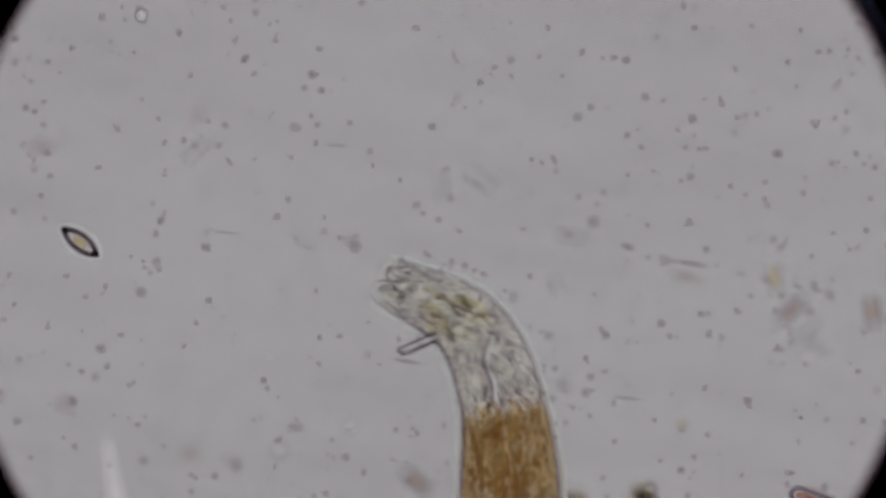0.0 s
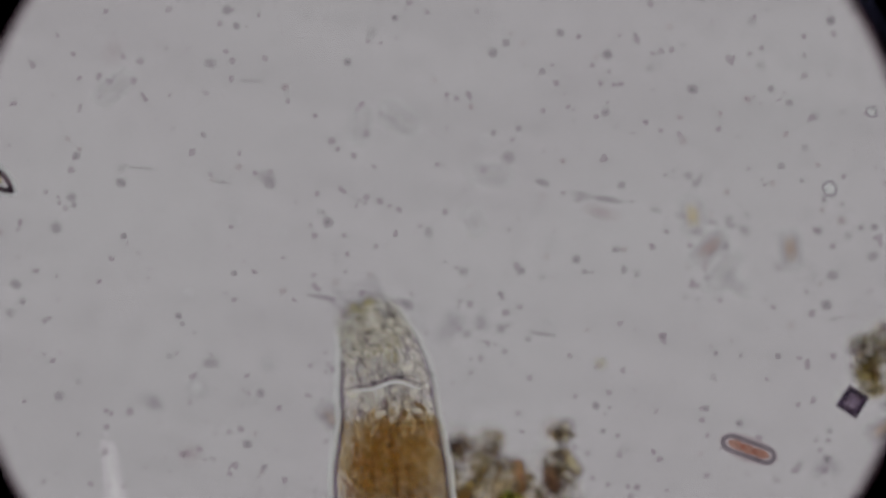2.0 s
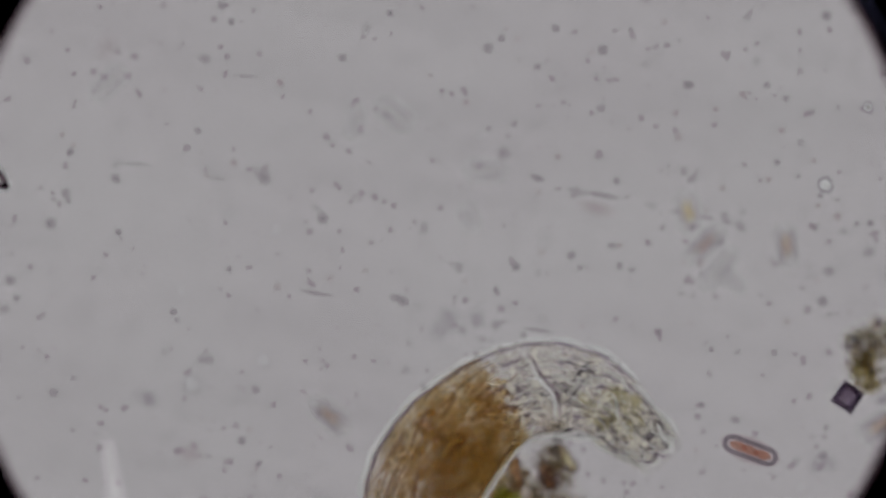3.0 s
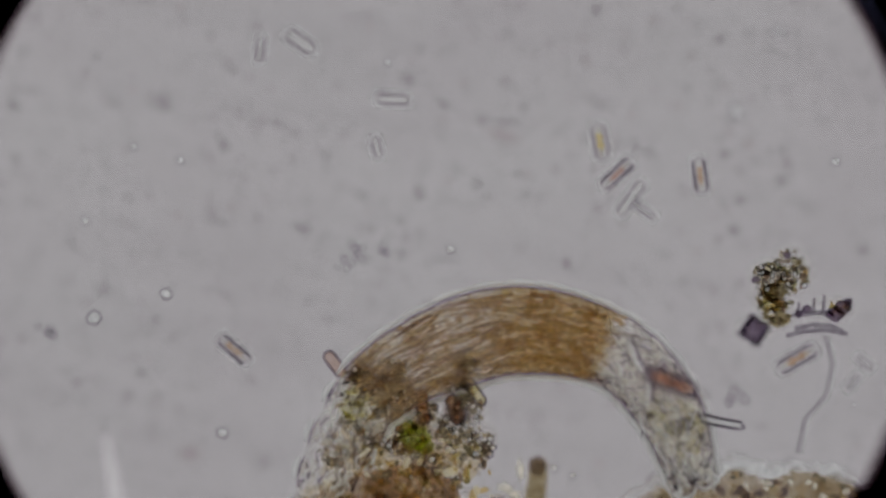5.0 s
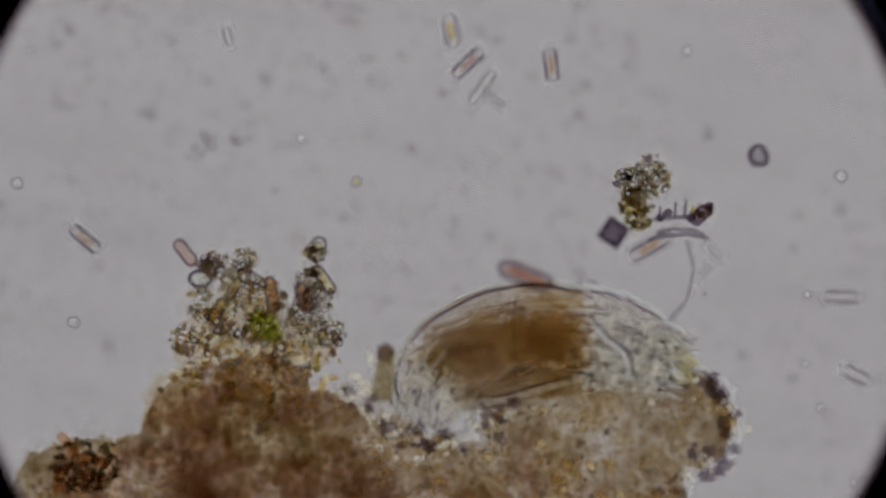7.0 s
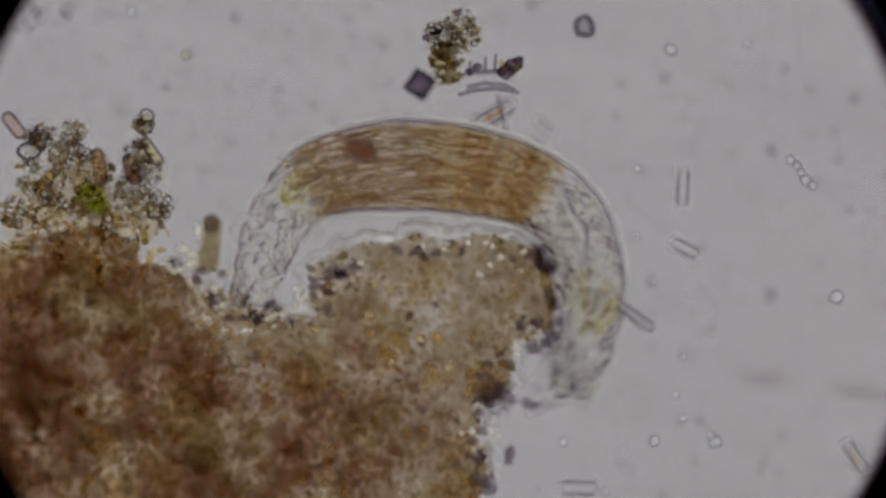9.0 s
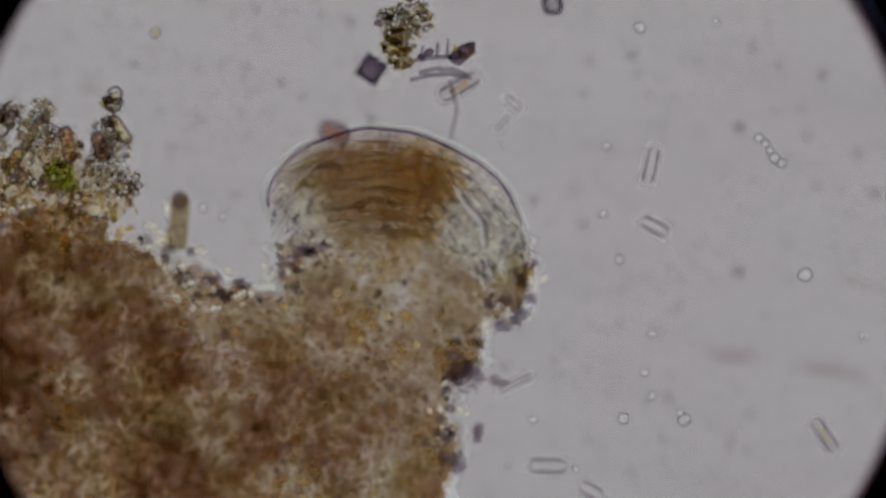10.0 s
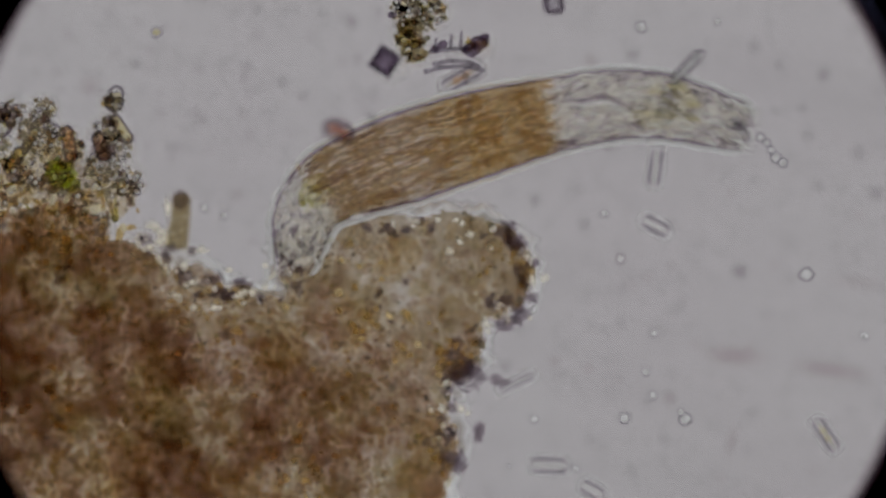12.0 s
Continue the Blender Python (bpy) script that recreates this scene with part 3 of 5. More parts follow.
def build_small_life():
    spindle_diatom(142, 429, 0.0, 38)
    # rods round the two tan ones
    diatom(1180, 265, 5.5, 82, 62, 24, M_TAN, M_SMOKE, "short glassy rod diatom with a tan middle", 0.25)
    diatom(1033, 262, 5.5, -43, 70, 21, M_RED, M_SMOKE, "glassy rod diatom with a rust-brown middle", 0.25)
    diatom(1003, 205, 5.5, 80, 62, 24, M_YELLOW, M_FAINT, "pale rod diatom with a yellowish middle")
    diatom(1058, 305, 5.5, -55, 72, 17, None, M_FAINT, "empty colourless rod diatom shell")
    diatom(1078, 325, 5.5, 35, 50, 9, None, M_FAINT, "empty colourless rod diatom shell")
    diatom(355, 573, 5.5, 40, 66, 19, M_TAN, M_SMOKE, "glassy rod diatom with a tan middle")
    nudged = diatom(1352, 589, 5.5, -30, 78, 21, M_TAN, M_SMOKE, "glassy rod diatom with a tan-yellow middle")
    diatom(636, 130, 5.5, 3, 58, 17, None, M_FAINT, "empty colourless rod diatom shell")
    diatom(472, 28, 5.5, 35, 58, 22, None, M_FAINT, "empty colourless rod diatom shell")
    diatom(401, 42, 5.5, 95, 44, 13, None, M_FAINT, "empty colourless rod diatom shell")
    diatom(608, 215, 5.5, 75, 36, 13, None, M_FAINT, "short empty diatom shell")
    diatom(112, 90, 4.3, -42, 62, 17, None, M_FAINT, "empty colourless rod diatom shell")
    drifter = diatom(1145, 292, 9.5, -72, 66, 18, None, M_GREY, "empty glassy rod diatom shell")
    diatom(1160, 400, 12.0, 28, 52, 19, None, M_GREY, "empty glassy rod diatom shell")
    bead_chain(1365, 266, 12.0, 50, 5, 15)
    diatom(1462, 770, 12.0, 56, 68, 18, M_OIL, M_GREY, "glassy rod diatom with clear middle")
    diatom(972, 824, 12.0, 2, 66, 25, M_CLEAR, M_GREY, "broad glassy rod diatom with a waist", 0.2)
    diatom(905, 180, 9.5, 40, 36, 10, None, M_VEIL, "short empty diatom shell")
    diatom(885, 215, 9.5, -50, 34, 9, None, M_VEIL, "short empty diatom shell")
    diatom(1048, 868, 12.0, 30, 46, 20, None, M_GREY, "glassy rod diatom shell")
    diatom(990, 735, 8.9, -25, 66, 9, None, M_FAINT, "thin colourless needle diatom")
    # round cells
    for x, y, t, s in ((107, 517, 5.5, 30), (335, 720, 5.5, 24), (738, 395, 5.5, 20), (235, 474, 5.5, 24), (1420, 240, 5.5, 22), (260, 238, 5.5, 18),
                       (178, 213, 5.5, 18), (92, 345, 5.5, 20), (1207, 702, 5.5, 16), (955, 795, 5.5, 18), (627, 65, 5.5, 18)):
        round_cell(x, y, t, s, M_FAINT if s < 24 else M_GREY)
    round_cell(836, 471, 5.5, 22, M_GREY, M_OIL, "small round yellow cell")
    round_cell(978, 8, 10.0, 38, M_INK, M_GREY, "round bubble with a thick dark rim", z=0.17, rim=0.3)
    for x, y, s in ((1427, 486, 28), (1134, 48, 24), (1075, 258, 18), (1270, 38, 18), (1098, 458, 20), (1105, 740, 24), (1143, 658, 20), (1155, 700, 20),
                    (1213, 742, 26), (1157, 590, 18), (1530, 595, 20), (1070, 378, 18), (945, 742, 20), (362, 368, 20), (1205, 730, 18), (900, 825, 12), (1020, 830, 16), (892, 256, 12)):
        round_cell(x, y, 12.0, s, M_GREY if s >= 24 else M_FAINT)
    round_cell(1543, 198, 2.0, 22, M_GREY, z=COVER + 0.018)
    round_cell(1468, 335, 2.0, 30, M_GREY, z=COVER + 0.018)
    round_cell(250, 28, 0.0, 28, M_GREY, z=COVER + 0.018)
    granule_lump(590, 400, 5.5, 38, 12, "loose lump of clear granules", 2)
    granule_lump(548, 422, 5.5, 18, 5, "few clear round granules together", 3)
    granule_lump(1243, 660, 5.5, 22, 8, "few yellowish round granules together", 5)
    granule_lump(30, 535, 5.5, 26, 6, "few clear round granules together", 6)
    return drifter, nudged


# ---- detritus ----
def lumps(rows, t):
    return [(spot(x, y, 0, t), r / 1000) for x, y, r in rows]


HEAP = ((110, 452, 95), (60, 530, 165), (-60, 640, 150), (-200, 660, 150), (190, 560, 140), (120, 700, 200), (-120, 830, 220), (290, 640, 130),
        (330, 770, 200), (100, 890, 220), (450, 650, 130), (500, 800, 200), (610, 560, 110), (640, 700, 135), (690, 470, 95), (800, 465, 92),
        (858, 480, 85), (770, 585, 90), (715, 790, 95), (640, 920, 160), (400, 910, 220), (565, 475, 62), (548, 462, 58), (610, 445, 58), (420, 560, 55), (345, 520, 55),
        (730, 700, 70), (-20, 900, 200), (755, 640, 50))


def heap_height(p, blobs):
    """Height of the heap's surface over p, or a negative distance to it."""
    best = -1.0
    for c, r in blobs:
        d = math.hypot(p.x - c.x, p.y - c.y)
        best = max(best, 0.06 + 0.55 * math.sqrt(r * r - d * d) if d < r else (r - d))
    return best


class Cloud:
    """Many small angular grains joined in one mesh."""

    def __init__(self):
        bm = bmesh.new()
        bmesh.ops.create_icosphere(bm, subdivisions=1, radius=1.0)
        self.unit = [v.co.copy() for v in bm.verts]
        self.tris = [[v.index for v in f.verts] for f in bm.faces]
        bm.free()
        self.verts, self.faces = [], []

    def grain(self, centre, size, seed, turn):
        base = len(self.verts)
        c, s = math.cos(turn), math.sin(turn)
        for p in self.unit:
            k = 1 + 0.6 * noise.noise(p * 1.3 + Vector((seed, seed * 1.7, -seed)))
            x, y = p.x * size[0] * k, p.y * size[1] * k
            self.verts.append((centre[0] + c * x - s * y, centre[1] + s * x + c * y, centre[2] + p.z * size[2] * k))
        self.faces += [[base + i for i in f] for f in self.tris]

    def done(self, name, material, parent, label=""):
        me = bpy.data.meshes.new(name)
        me.from_pydata(self.verts, [], self.faces)
        me.materials.append(material)
        ob = new(name, me)
        ob.parent = parent
        if label:
            ob["label"] = label
        return tagged(ob, kind="stuff")


def grain_mesh(name, seed, material):
    rnd = random.Random(seed)
    bm = bmesh.new()
    ball(bm, (0, 0, 0), (1, rnd.uniform(0.55, 0.9), rnd.uniform(0.5, 0.8)), 1, 0.7, 1.3, seed)
    me = bpy.data.meshes.new(name)
    bm.to_mesh(me)
    bm.free()
    me.materials.append(material)
    return me


def swell(p):
    """The heap is thickest over its broad middle and thin in the lobes."""
    k = 0.0
    for x, y, r, a in ((110, 545, 190, 0.8), (240, 650, 130, 0.35), (620, 740, 130, 0.5), (430, 650, 80, 0.25), (300, 820, 140, 0.25), (40, 720, 90, -0.35),
                       (400, 705, 50, -0.3), (560, 850, 90, -0.35), (640, 620, 70, -0.2), (370, 555, 75, -0.35), (-80, 560, 200, 0.3), (700, 500, 170, -0.18)):
        c = spot(x, y, 0, 12.0)
        k += a * math.exp(-((p.x - c.x) ** 2 + (p.y - c.y) ** 2) / (r / 1000) ** 2)
    return 0.78 + k


def surface(p, blobs):
    return heap_height(p, blobs) + 0.022 * noise.noise(p * 16.0) + 0.014 * noise.noise(p * 45.0) + 0.010 * noise.noise(p * 110.0)


def top_height(h, p):
    """The mass over p flattens towards the cover glass."""
    return 0.23 * (1 - math.exp(-max(0.02, min(h, 0.1 + h * 0.55)) * swell(p) / 0.17)) if h > 0 else 0.0


def halo_ridge(blobs, inv, heap):
    """The bright halo along the heap's edge, put in as a low milky ridge."""
    step = 4
    nx, ny = 340, 215
    x0, y0 = -350, 300
    top, verts, faces = {}, [], []
    for j in range(ny):
        for i in range(nx):
            p = spot(x0 + i * step, y0 + j * step, 0, 12.0)
            h = heap_height(p, blobs)
            if not -0.06 < h < 0.0601:
                continue
            h = min(h, 0.0) + 0.022 * noise.noise(p * 16.0) + 0.014 * noise.noise(p * 45.0)
            if -0.028 < h < 0.014:
                f = (h + 0.028) / 0.042
                tall = math.sin(math.pi * f) * max(0.3, min(1.1, 0.85 + 0.8 * noise.noise(p * 11.0)))
                tall *= max(0.25, min(1.0, (x0 + i * step - 150) / 150))
                q = inv @ p
                top[i, j] = len(verts)
                verts.append((q.x, q.y, 0.0052 + 0.08 * max(0.0, tall)))
                verts.append((q.x, q.y, 0.005))
    for i, j in top:
        ring = [(i, j), (i + 1, j), (i + 1, j + 1), (i, j + 1)]
        if all(k in top for k in ring):
            a, b, c, d = (top[k] for k in ring)
            faces.append((d, c, b, a))
            faces.append((a + 1, b + 1, c + 1, d + 1))
    me = bpy.data.meshes.new("slime_rim")
    me.from_pydata(verts, [], faces)
    me.polygons.foreach_set("use_smooth", [True] * len(faces))
    me.materials.append(halo_stuff())
    ob = new("slime_rim", me)
    ob.parent = heap
    ob["label"] = "pale ridge as the bright halo at the edge"


def halo_stuff():
    """Halo brightness as milky scatter: the taller the ridge, the more of the room's light it scatters."""
    n = Nodes("milky_halo")
    v = n.coords()
    z = n.add("SeparateXYZ", {0: v}).outputs[2]
    f = n.math("MULTIPLY", n.span(z, 0.006, 0.07, 0.0, 0.85), n.span(n.noise(v, 30.0), 0.3, 0.7, 0.8, 1.1))
    clear = n.add("BsdfTransparent", {"Color": (0.99, 0.99, 0.99, 1)}).outputs[0]
    return n.done(n.mix(f, clear, n.add("BsdfDiffuse", {"Color": (0.92, 0.92, 0.9, 1)}).outputs[0]))


def mound(blobs, inv, heap):
    """The heap's body as one closed hummocky sheet with a ragged rim."""
    step = 5
    nx, ny = 262, 168
    x0, y0 = -350, 320
    top, verts, faces = {}, [], []
    for j in range(ny):
        for i in range(nx):
            p = spot(x0 + i * step, y0 + j * step, 0, 12.0)
            h = surface(p, blobs)
            if h > 0.0:
                q = inv @ Vector((p.x, p.y, 0.0))
                top[i, j] = len(verts)
                verts.append((q.x, q.y, top_height(h, p)))
                verts.append((q.x, q.y, 0.006))
    for i, j in top:
        ring = [(i, j), (i + 1, j), (i + 1, j + 1), (i, j + 1)]
        if all(k in top for k in ring):
            a, b, c, d = (top[k] for k in ring)
            faces.append((d, c, b, a))
            faces.append((a + 1, b + 1, c + 1, d + 1))
    me = bpy.data.meshes.new("mound")
    me.from_pydata(verts, [], faces)
    me.polygons.foreach_set("use_smooth", [True] * len(faces))
    me.materials.append(M_MOUND)
    ob = new("mound", me)
    ob.parent = heap
    ob["label"] = "hummocky umber-brown mass"
    inner = [k for k in top if all((k[0] + a, k[1] + b) in top for a in (-1, 0, 1) for b in (-1, 0, 1))]
    index = {k: i for i, k in enumerate(inner)}
    layer = [(verts[top[k]][0], verts[top[k]][1], min(0.02 + 0.012 * noise.noise(Vector(verts[top[k]]) * 20.0), 0.9 * verts[top[k]][2])) for k in inner]
    quads = []
    for i, j in inner:
        ring = [(i, j), (i + 1, j), (i + 1, j + 1), (i, j + 1)]
        if all(k in index for k in ring):
            quads.append([index[k] for k in ring])
    me = bpy.data.meshes.new("fibre_layer")
    me.from_pydata(layer, [], quads)
    me.polygons.foreach_set("use_smooth", [True] * len(quads))
    me.materials.append(M_GRIT)
    ob = new("fibre_layer", me)
    ob.parent = heap
    ob["label"] = "fine fibres and grit within the mass"


def milk(parent, inv, spots, t, grow, z=0.008):
    """The bright halo round a clump, put in as soft flat milky drops."""
    for x, y, r in spots:
        g = part("slime_drop", smooth(ball(bmesh.new(), (0, 0, 0), (1, 1, 1), 2)), M_MILK, parent, "soft pale drop as the bright halo of the clump")
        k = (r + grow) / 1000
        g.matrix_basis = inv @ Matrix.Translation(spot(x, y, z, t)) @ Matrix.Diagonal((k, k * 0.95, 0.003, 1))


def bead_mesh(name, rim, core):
    """A bead with its refraction put into colour: dark rim round a bright middle."""
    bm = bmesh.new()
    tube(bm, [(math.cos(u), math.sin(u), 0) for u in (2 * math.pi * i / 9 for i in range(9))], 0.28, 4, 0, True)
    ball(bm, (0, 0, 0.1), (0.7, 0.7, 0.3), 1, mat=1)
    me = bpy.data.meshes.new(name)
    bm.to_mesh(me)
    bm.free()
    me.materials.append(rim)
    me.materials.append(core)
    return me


def strew_beads(parent, inv, spots, count, size, rnd, t, z):
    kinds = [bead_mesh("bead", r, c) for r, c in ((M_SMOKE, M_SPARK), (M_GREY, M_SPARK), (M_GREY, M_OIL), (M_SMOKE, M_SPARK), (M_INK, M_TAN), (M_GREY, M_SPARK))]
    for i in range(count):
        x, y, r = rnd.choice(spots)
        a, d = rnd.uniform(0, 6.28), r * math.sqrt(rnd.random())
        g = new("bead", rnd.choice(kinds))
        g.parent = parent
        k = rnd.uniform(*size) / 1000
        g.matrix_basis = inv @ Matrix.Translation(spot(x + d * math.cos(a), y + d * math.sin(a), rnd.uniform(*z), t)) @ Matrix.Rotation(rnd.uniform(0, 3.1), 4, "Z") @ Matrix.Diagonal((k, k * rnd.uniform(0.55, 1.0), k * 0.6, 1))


def strew_flakes(parent, inv, spots, count, size, rnd, t, z):
    """Angular flakes of silt among the detritus: golden, cream, umber and olive."""
    kinds = [grain_mesh("flake", 60 + k, m) for k, m in enumerate((M_FLAKEGOLD, M_FLAKEDARK, M_FLAKECREAM, M_FLAKEGOLD, M_FLAKEDARK, M_FLAKEOLIVE, M_FLAKECREAM))]
    for i in range(count):
        x, y, r = rnd.choice(spots)
        a, d = rnd.uniform(0, 6.28), r * math.sqrt(rnd.random())
        k = rnd.uniform(*size) / 1000
        g = new("flake", rnd.choice(kinds))
        g.parent = parent
        g.matrix_basis = inv @ Matrix.Translation(spot(x + d * math.cos(a), y + d * math.sin(a), rnd.uniform(*z), t)) @ Matrix.Rotation(rnd.uniform(0, 3.1), 4, "Z") @ Matrix.Diagonal((k * rnd.uniform(1, 1.6), k * rnd.uniform(0.5, 1.0), k * 0.5, 1))


M_FLAKEGOLD = dyed("golden_flake", (0.95, 0.8, 0.45), 90, white=0.24, scatter=(0.75, 0.55, 0.26))
M_FLAKECREAM = dyed("cream_flake", (0.97, 0.95, 0.85), 90, white=0.45, scatter=(0.95, 0.88, 0.66))
M_FLAKEDARK = dyed("umber_flake", (0.56, 0.45, 0.37), 90)
M_FLAKEOLIVE = dyed("olive_flake", (0.7, 0.66, 0.3), 90)


def silt_stuff():
    """Silt grains, each with a colour of its own: umber, brown, olive, golden and cream; the pale ones scatter light."""
    n = Nodes("silt_grain")
    rnd = n.add("NewGeometry").outputs["Random Per Island"]
    ramp = n.tree.nodes.new("ShaderNodeValToRGB")
    ramp.color_ramp.interpolation = "CONSTANT"
    e = ramp.color_ramp.elements
    for k, c in enumerate(((0.93, 0.89, 0.85), (0.95, 0.925, 0.895), (0.91, 0.87, 0.835), (0.955, 0.945, 0.88), (0.955, 0.915, 0.845), (0.975, 0.95, 0.88), (0.98, 0.97, 0.93))):
        el = e[k] if k < 2 else e.new(k / 7)
        el.position, el.color = k / 7, (*c, 1)
    n.put(ramp.inputs[0], rnd)
    clear = n.add("BsdfTransparent", {"Color": ramp.outputs[0]}).outputs[0]
    pale = n.add("BsdfDiffuse", {"Color": n.add("MixRGB", {0: n.span(rnd, 0.75, 1.0), 1: (0.8, 0.55, 0.25, 1), 2: (0.92, 0.85, 0.68, 1)}).outputs[0]}).outputs[0]
    return n.done(n.mix(n.span(rnd, 0.76, 0.78, 0.0, 0.12), clear, pale))


def silt(blobs, inv, heap, rnd):
    """The heap's grains through its whole depth, thickest where it is highest."""
    cloud = Cloud()
    made = tries = 0
    while made < 13000:
        tries += 1
        p = spot(rnd.uniform(-340, 970), rnd.uniform(330, 1000), 0, 12.0)
        top = top_height(surface(p, blobs), p)
        if top < rnd.uniform(0.02, 0.17):
            continue
        k = rnd.choice((3, 3.5, 4, 4.5, 5, 6, 8, 11)) / 1000
        cloud.grain(inv @ Vector((p.x, p.y, top * rnd.uniform(0.12, 0.95) ** 0.8)), (k, k * rnd.uniform(0.5, 1.0), k * 0.4), tries * 0.37, rnd.uniform(0, 3.1))
        made += 1
    cloud.done("silt", silt_stuff(), heap, "umber, golden and cream silt grains")


def build_heap():
    blobs = lumps(HEAP, 12.0)
    heap = thing("detritus_heap", spot(400, 760, 0, 12.0))
    inv = heap.matrix_basis.inverted()
    rnd = random.Random(11)
    mound(blobs, inv, heap)
    made = 0
    while made < 42:
        x, y = rnd.uniform(-260, 950), rnd.uniform(350, 930)
        p = spot(x, y, 0, 12.0)
        h = heap_height(p, blobs)
        if h < 0.1:
            continue
        r = rnd.uniform(18, 52) / 1000 * (0.8 if h < 0.1 else 1.2)
        bm = ball(bmesh.new(), inv @ Vector((p.x, p.y, max(0.06, h - 0.4 * r))), (r, r * rnd.uniform(0.6, 0.95), r * 0.5), 3, 0.6, 2.2, made * 1.9, rnd.uniform(0, 3.1))
        part("lump", smooth(bm), M_CLOT if made % 2 else M_AMBER, heap, "small crumbly lump")
        made += 1

    def scatter(count, lo, hi, size, box, clumpy=0.0):
        cloud = Cloud()
        made = tries = 0
        while made < count and tries < count * 60:
            tries += 1
            p = spot(rnd.uniform(box[0], box[2]), rnd.uniform(box[1], box[3]), 0, 12.0)
            h = heap_height(p, blobs)
            if not lo < h < hi:
                continue
            if clumpy and noise.noise(p * 9.0) < clumpy:
                continue
            s = rnd.uniform(*size) / 1000
            z = h + rnd.uniform(-0.6, 0.4) * s if h > 0 else rnd.uniform(0.01, 0.12)
            cloud.grain(inv @ Vector((p.x, p.y, z)), (s, s * rnd.uniform(0.4, 0.9), s * 0.6), tries, rnd.uniform(0, 3.14))
            made += 1
        return cloud
    scatter(150, 0.085, 0.3, (2, 5), (-330, 330, 960, 1000), 0.0).done("crumbs", M_PALE, heap, "brown and tan crumbs")
    scatter(260, 0.08, 0.3, (2.5, 6), (-330, 330, 960, 900)).done("fine_grit", M_PALE, heap, "clear and tan crumbs")
    halo_ridge(blobs, inv, heap)
    # larger grains along the edge, one by one
    kinds = [grain_mesh("grain", s, M_GRAIN if s % 3 else M_PALE) for s in range(9)]
    made = 0
    while made < 36:
        p = spot(rnd.uniform(-200, 960), rnd.uniform(340, 900), 0, 12.0)
        h = heap_height(p, blobs)
        if not 0.0 < h < 0.08:
            continue
        s = rnd.uniform(4, 11) / 1000
        g = new("grain", rnd.choice(kinds))
        g.parent = heap
        g.matrix_basis = inv @ Matrix.Translation((p.x, p.y, max(h, 0.05))) @ Euler((rnd.uniform(0, 3), rnd.uniform(0, 3), rnd.uniform(0, 3))).to_matrix().to_4x4() @ Matrix.Scale(s, 4)
        made += 1
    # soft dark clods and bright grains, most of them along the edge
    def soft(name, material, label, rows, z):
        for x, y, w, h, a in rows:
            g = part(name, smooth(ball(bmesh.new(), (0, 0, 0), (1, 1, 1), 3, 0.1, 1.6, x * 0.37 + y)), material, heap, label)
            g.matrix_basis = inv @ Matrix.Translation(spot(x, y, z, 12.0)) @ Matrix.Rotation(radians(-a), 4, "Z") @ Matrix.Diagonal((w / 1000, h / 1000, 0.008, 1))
    soft("clod", M_SOFTCLOD, "blackish clod", ((918, 436, 24, 26, 20), (926, 498, 18, 20, 0), (900, 404, 28, 22, 30), (822, 660, 60, 42, 20),
                                               (884, 674, 32, 16, 15), (809, 818, 26, 36, 0), (848, 765, 16, 30, 10), (920, 548, 30, 34, 0), (893, 574, 30, 22, 0),
                                               (375, 495, 30, 18, 0), (429, 501, 26, 18, 0), (333, 489, 18, 16, 0), (350, 522, 16, 12, 0), (522, 456, 20, 15, 0),
                                               (395, 522, 16, 12, 0), (795, 770, 20, 28, 0), (800, 720, 16, 20, 0), (868, 535, 18, 20, 0)), 0.10)
    soft("clod", M_SOFTCLOD, "blackish clod", ((538, 440, 40, 26, 10), (572, 432, 26, 18, 0)), 0.03)
    soft("amber_grain", M_DOTAMBER, "pale amber grain", ((315, 626, 16, 11, 0), (417, 585, 20, 11, 0), (506, 543, 17, 11, 20), (113, 442, 16, 13, 0), (196, 450, 15, 11, 0),
                                                         (605, 462, 13, 12, 0), (600, 518, 13, 14, 0), (690, 560, 14, 11, 0), (740, 610, 13, 13, 0), (560, 830, 15, 12, 0), (520, 815, 12, 12, 0),
                                                         (540, 850, 16, 10, 0), (450, 700, 15, 10, 0), (85, 690, 15, 13, 0), (50, 720, 12, 12, 0), (700, 640, 11, 15, 0), (640, 600, 12, 9, 0)), 0.08)
    soft("clear_grain", M_DOTWHITE, "bright colourless grain", ((942, 496, 14, 22, 0), (940, 462, 10, 13, 0), (286, 412, 22, 13, 0), (292, 477, 15, 19, 0),
                                                                (310, 525, 23, 13, 20), (327, 570, 26, 13, 30), (357, 442, 20, 12, 0), (342, 545, 13, 10, 0), (320, 590, 12, 9, 0), (482, 489, 30, 8, -45),
                                                                (795, 445, 15, 13, 0), (832, 416, 14, 13, 0), (861, 574, 16, 13, 0), (815, 725, 15, 14, 0), (762, 725, 12, 12, 0), (470, 470, 11, 10, 0),
                                                                (405, 478, 12, 9, 0), (868, 440, 13, 12, 0), (880, 540, 13, 15, 0), (380, 545, 15, 11, 0), (265, 440, 15, 13, 0), (895, 560, 12, 14, 0)), 0.08)
    kinds = []
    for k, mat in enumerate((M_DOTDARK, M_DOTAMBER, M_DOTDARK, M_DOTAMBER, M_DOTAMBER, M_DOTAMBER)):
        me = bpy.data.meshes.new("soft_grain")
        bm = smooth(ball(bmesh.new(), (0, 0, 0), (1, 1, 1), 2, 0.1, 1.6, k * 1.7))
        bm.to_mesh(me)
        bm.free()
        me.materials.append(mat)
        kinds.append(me)
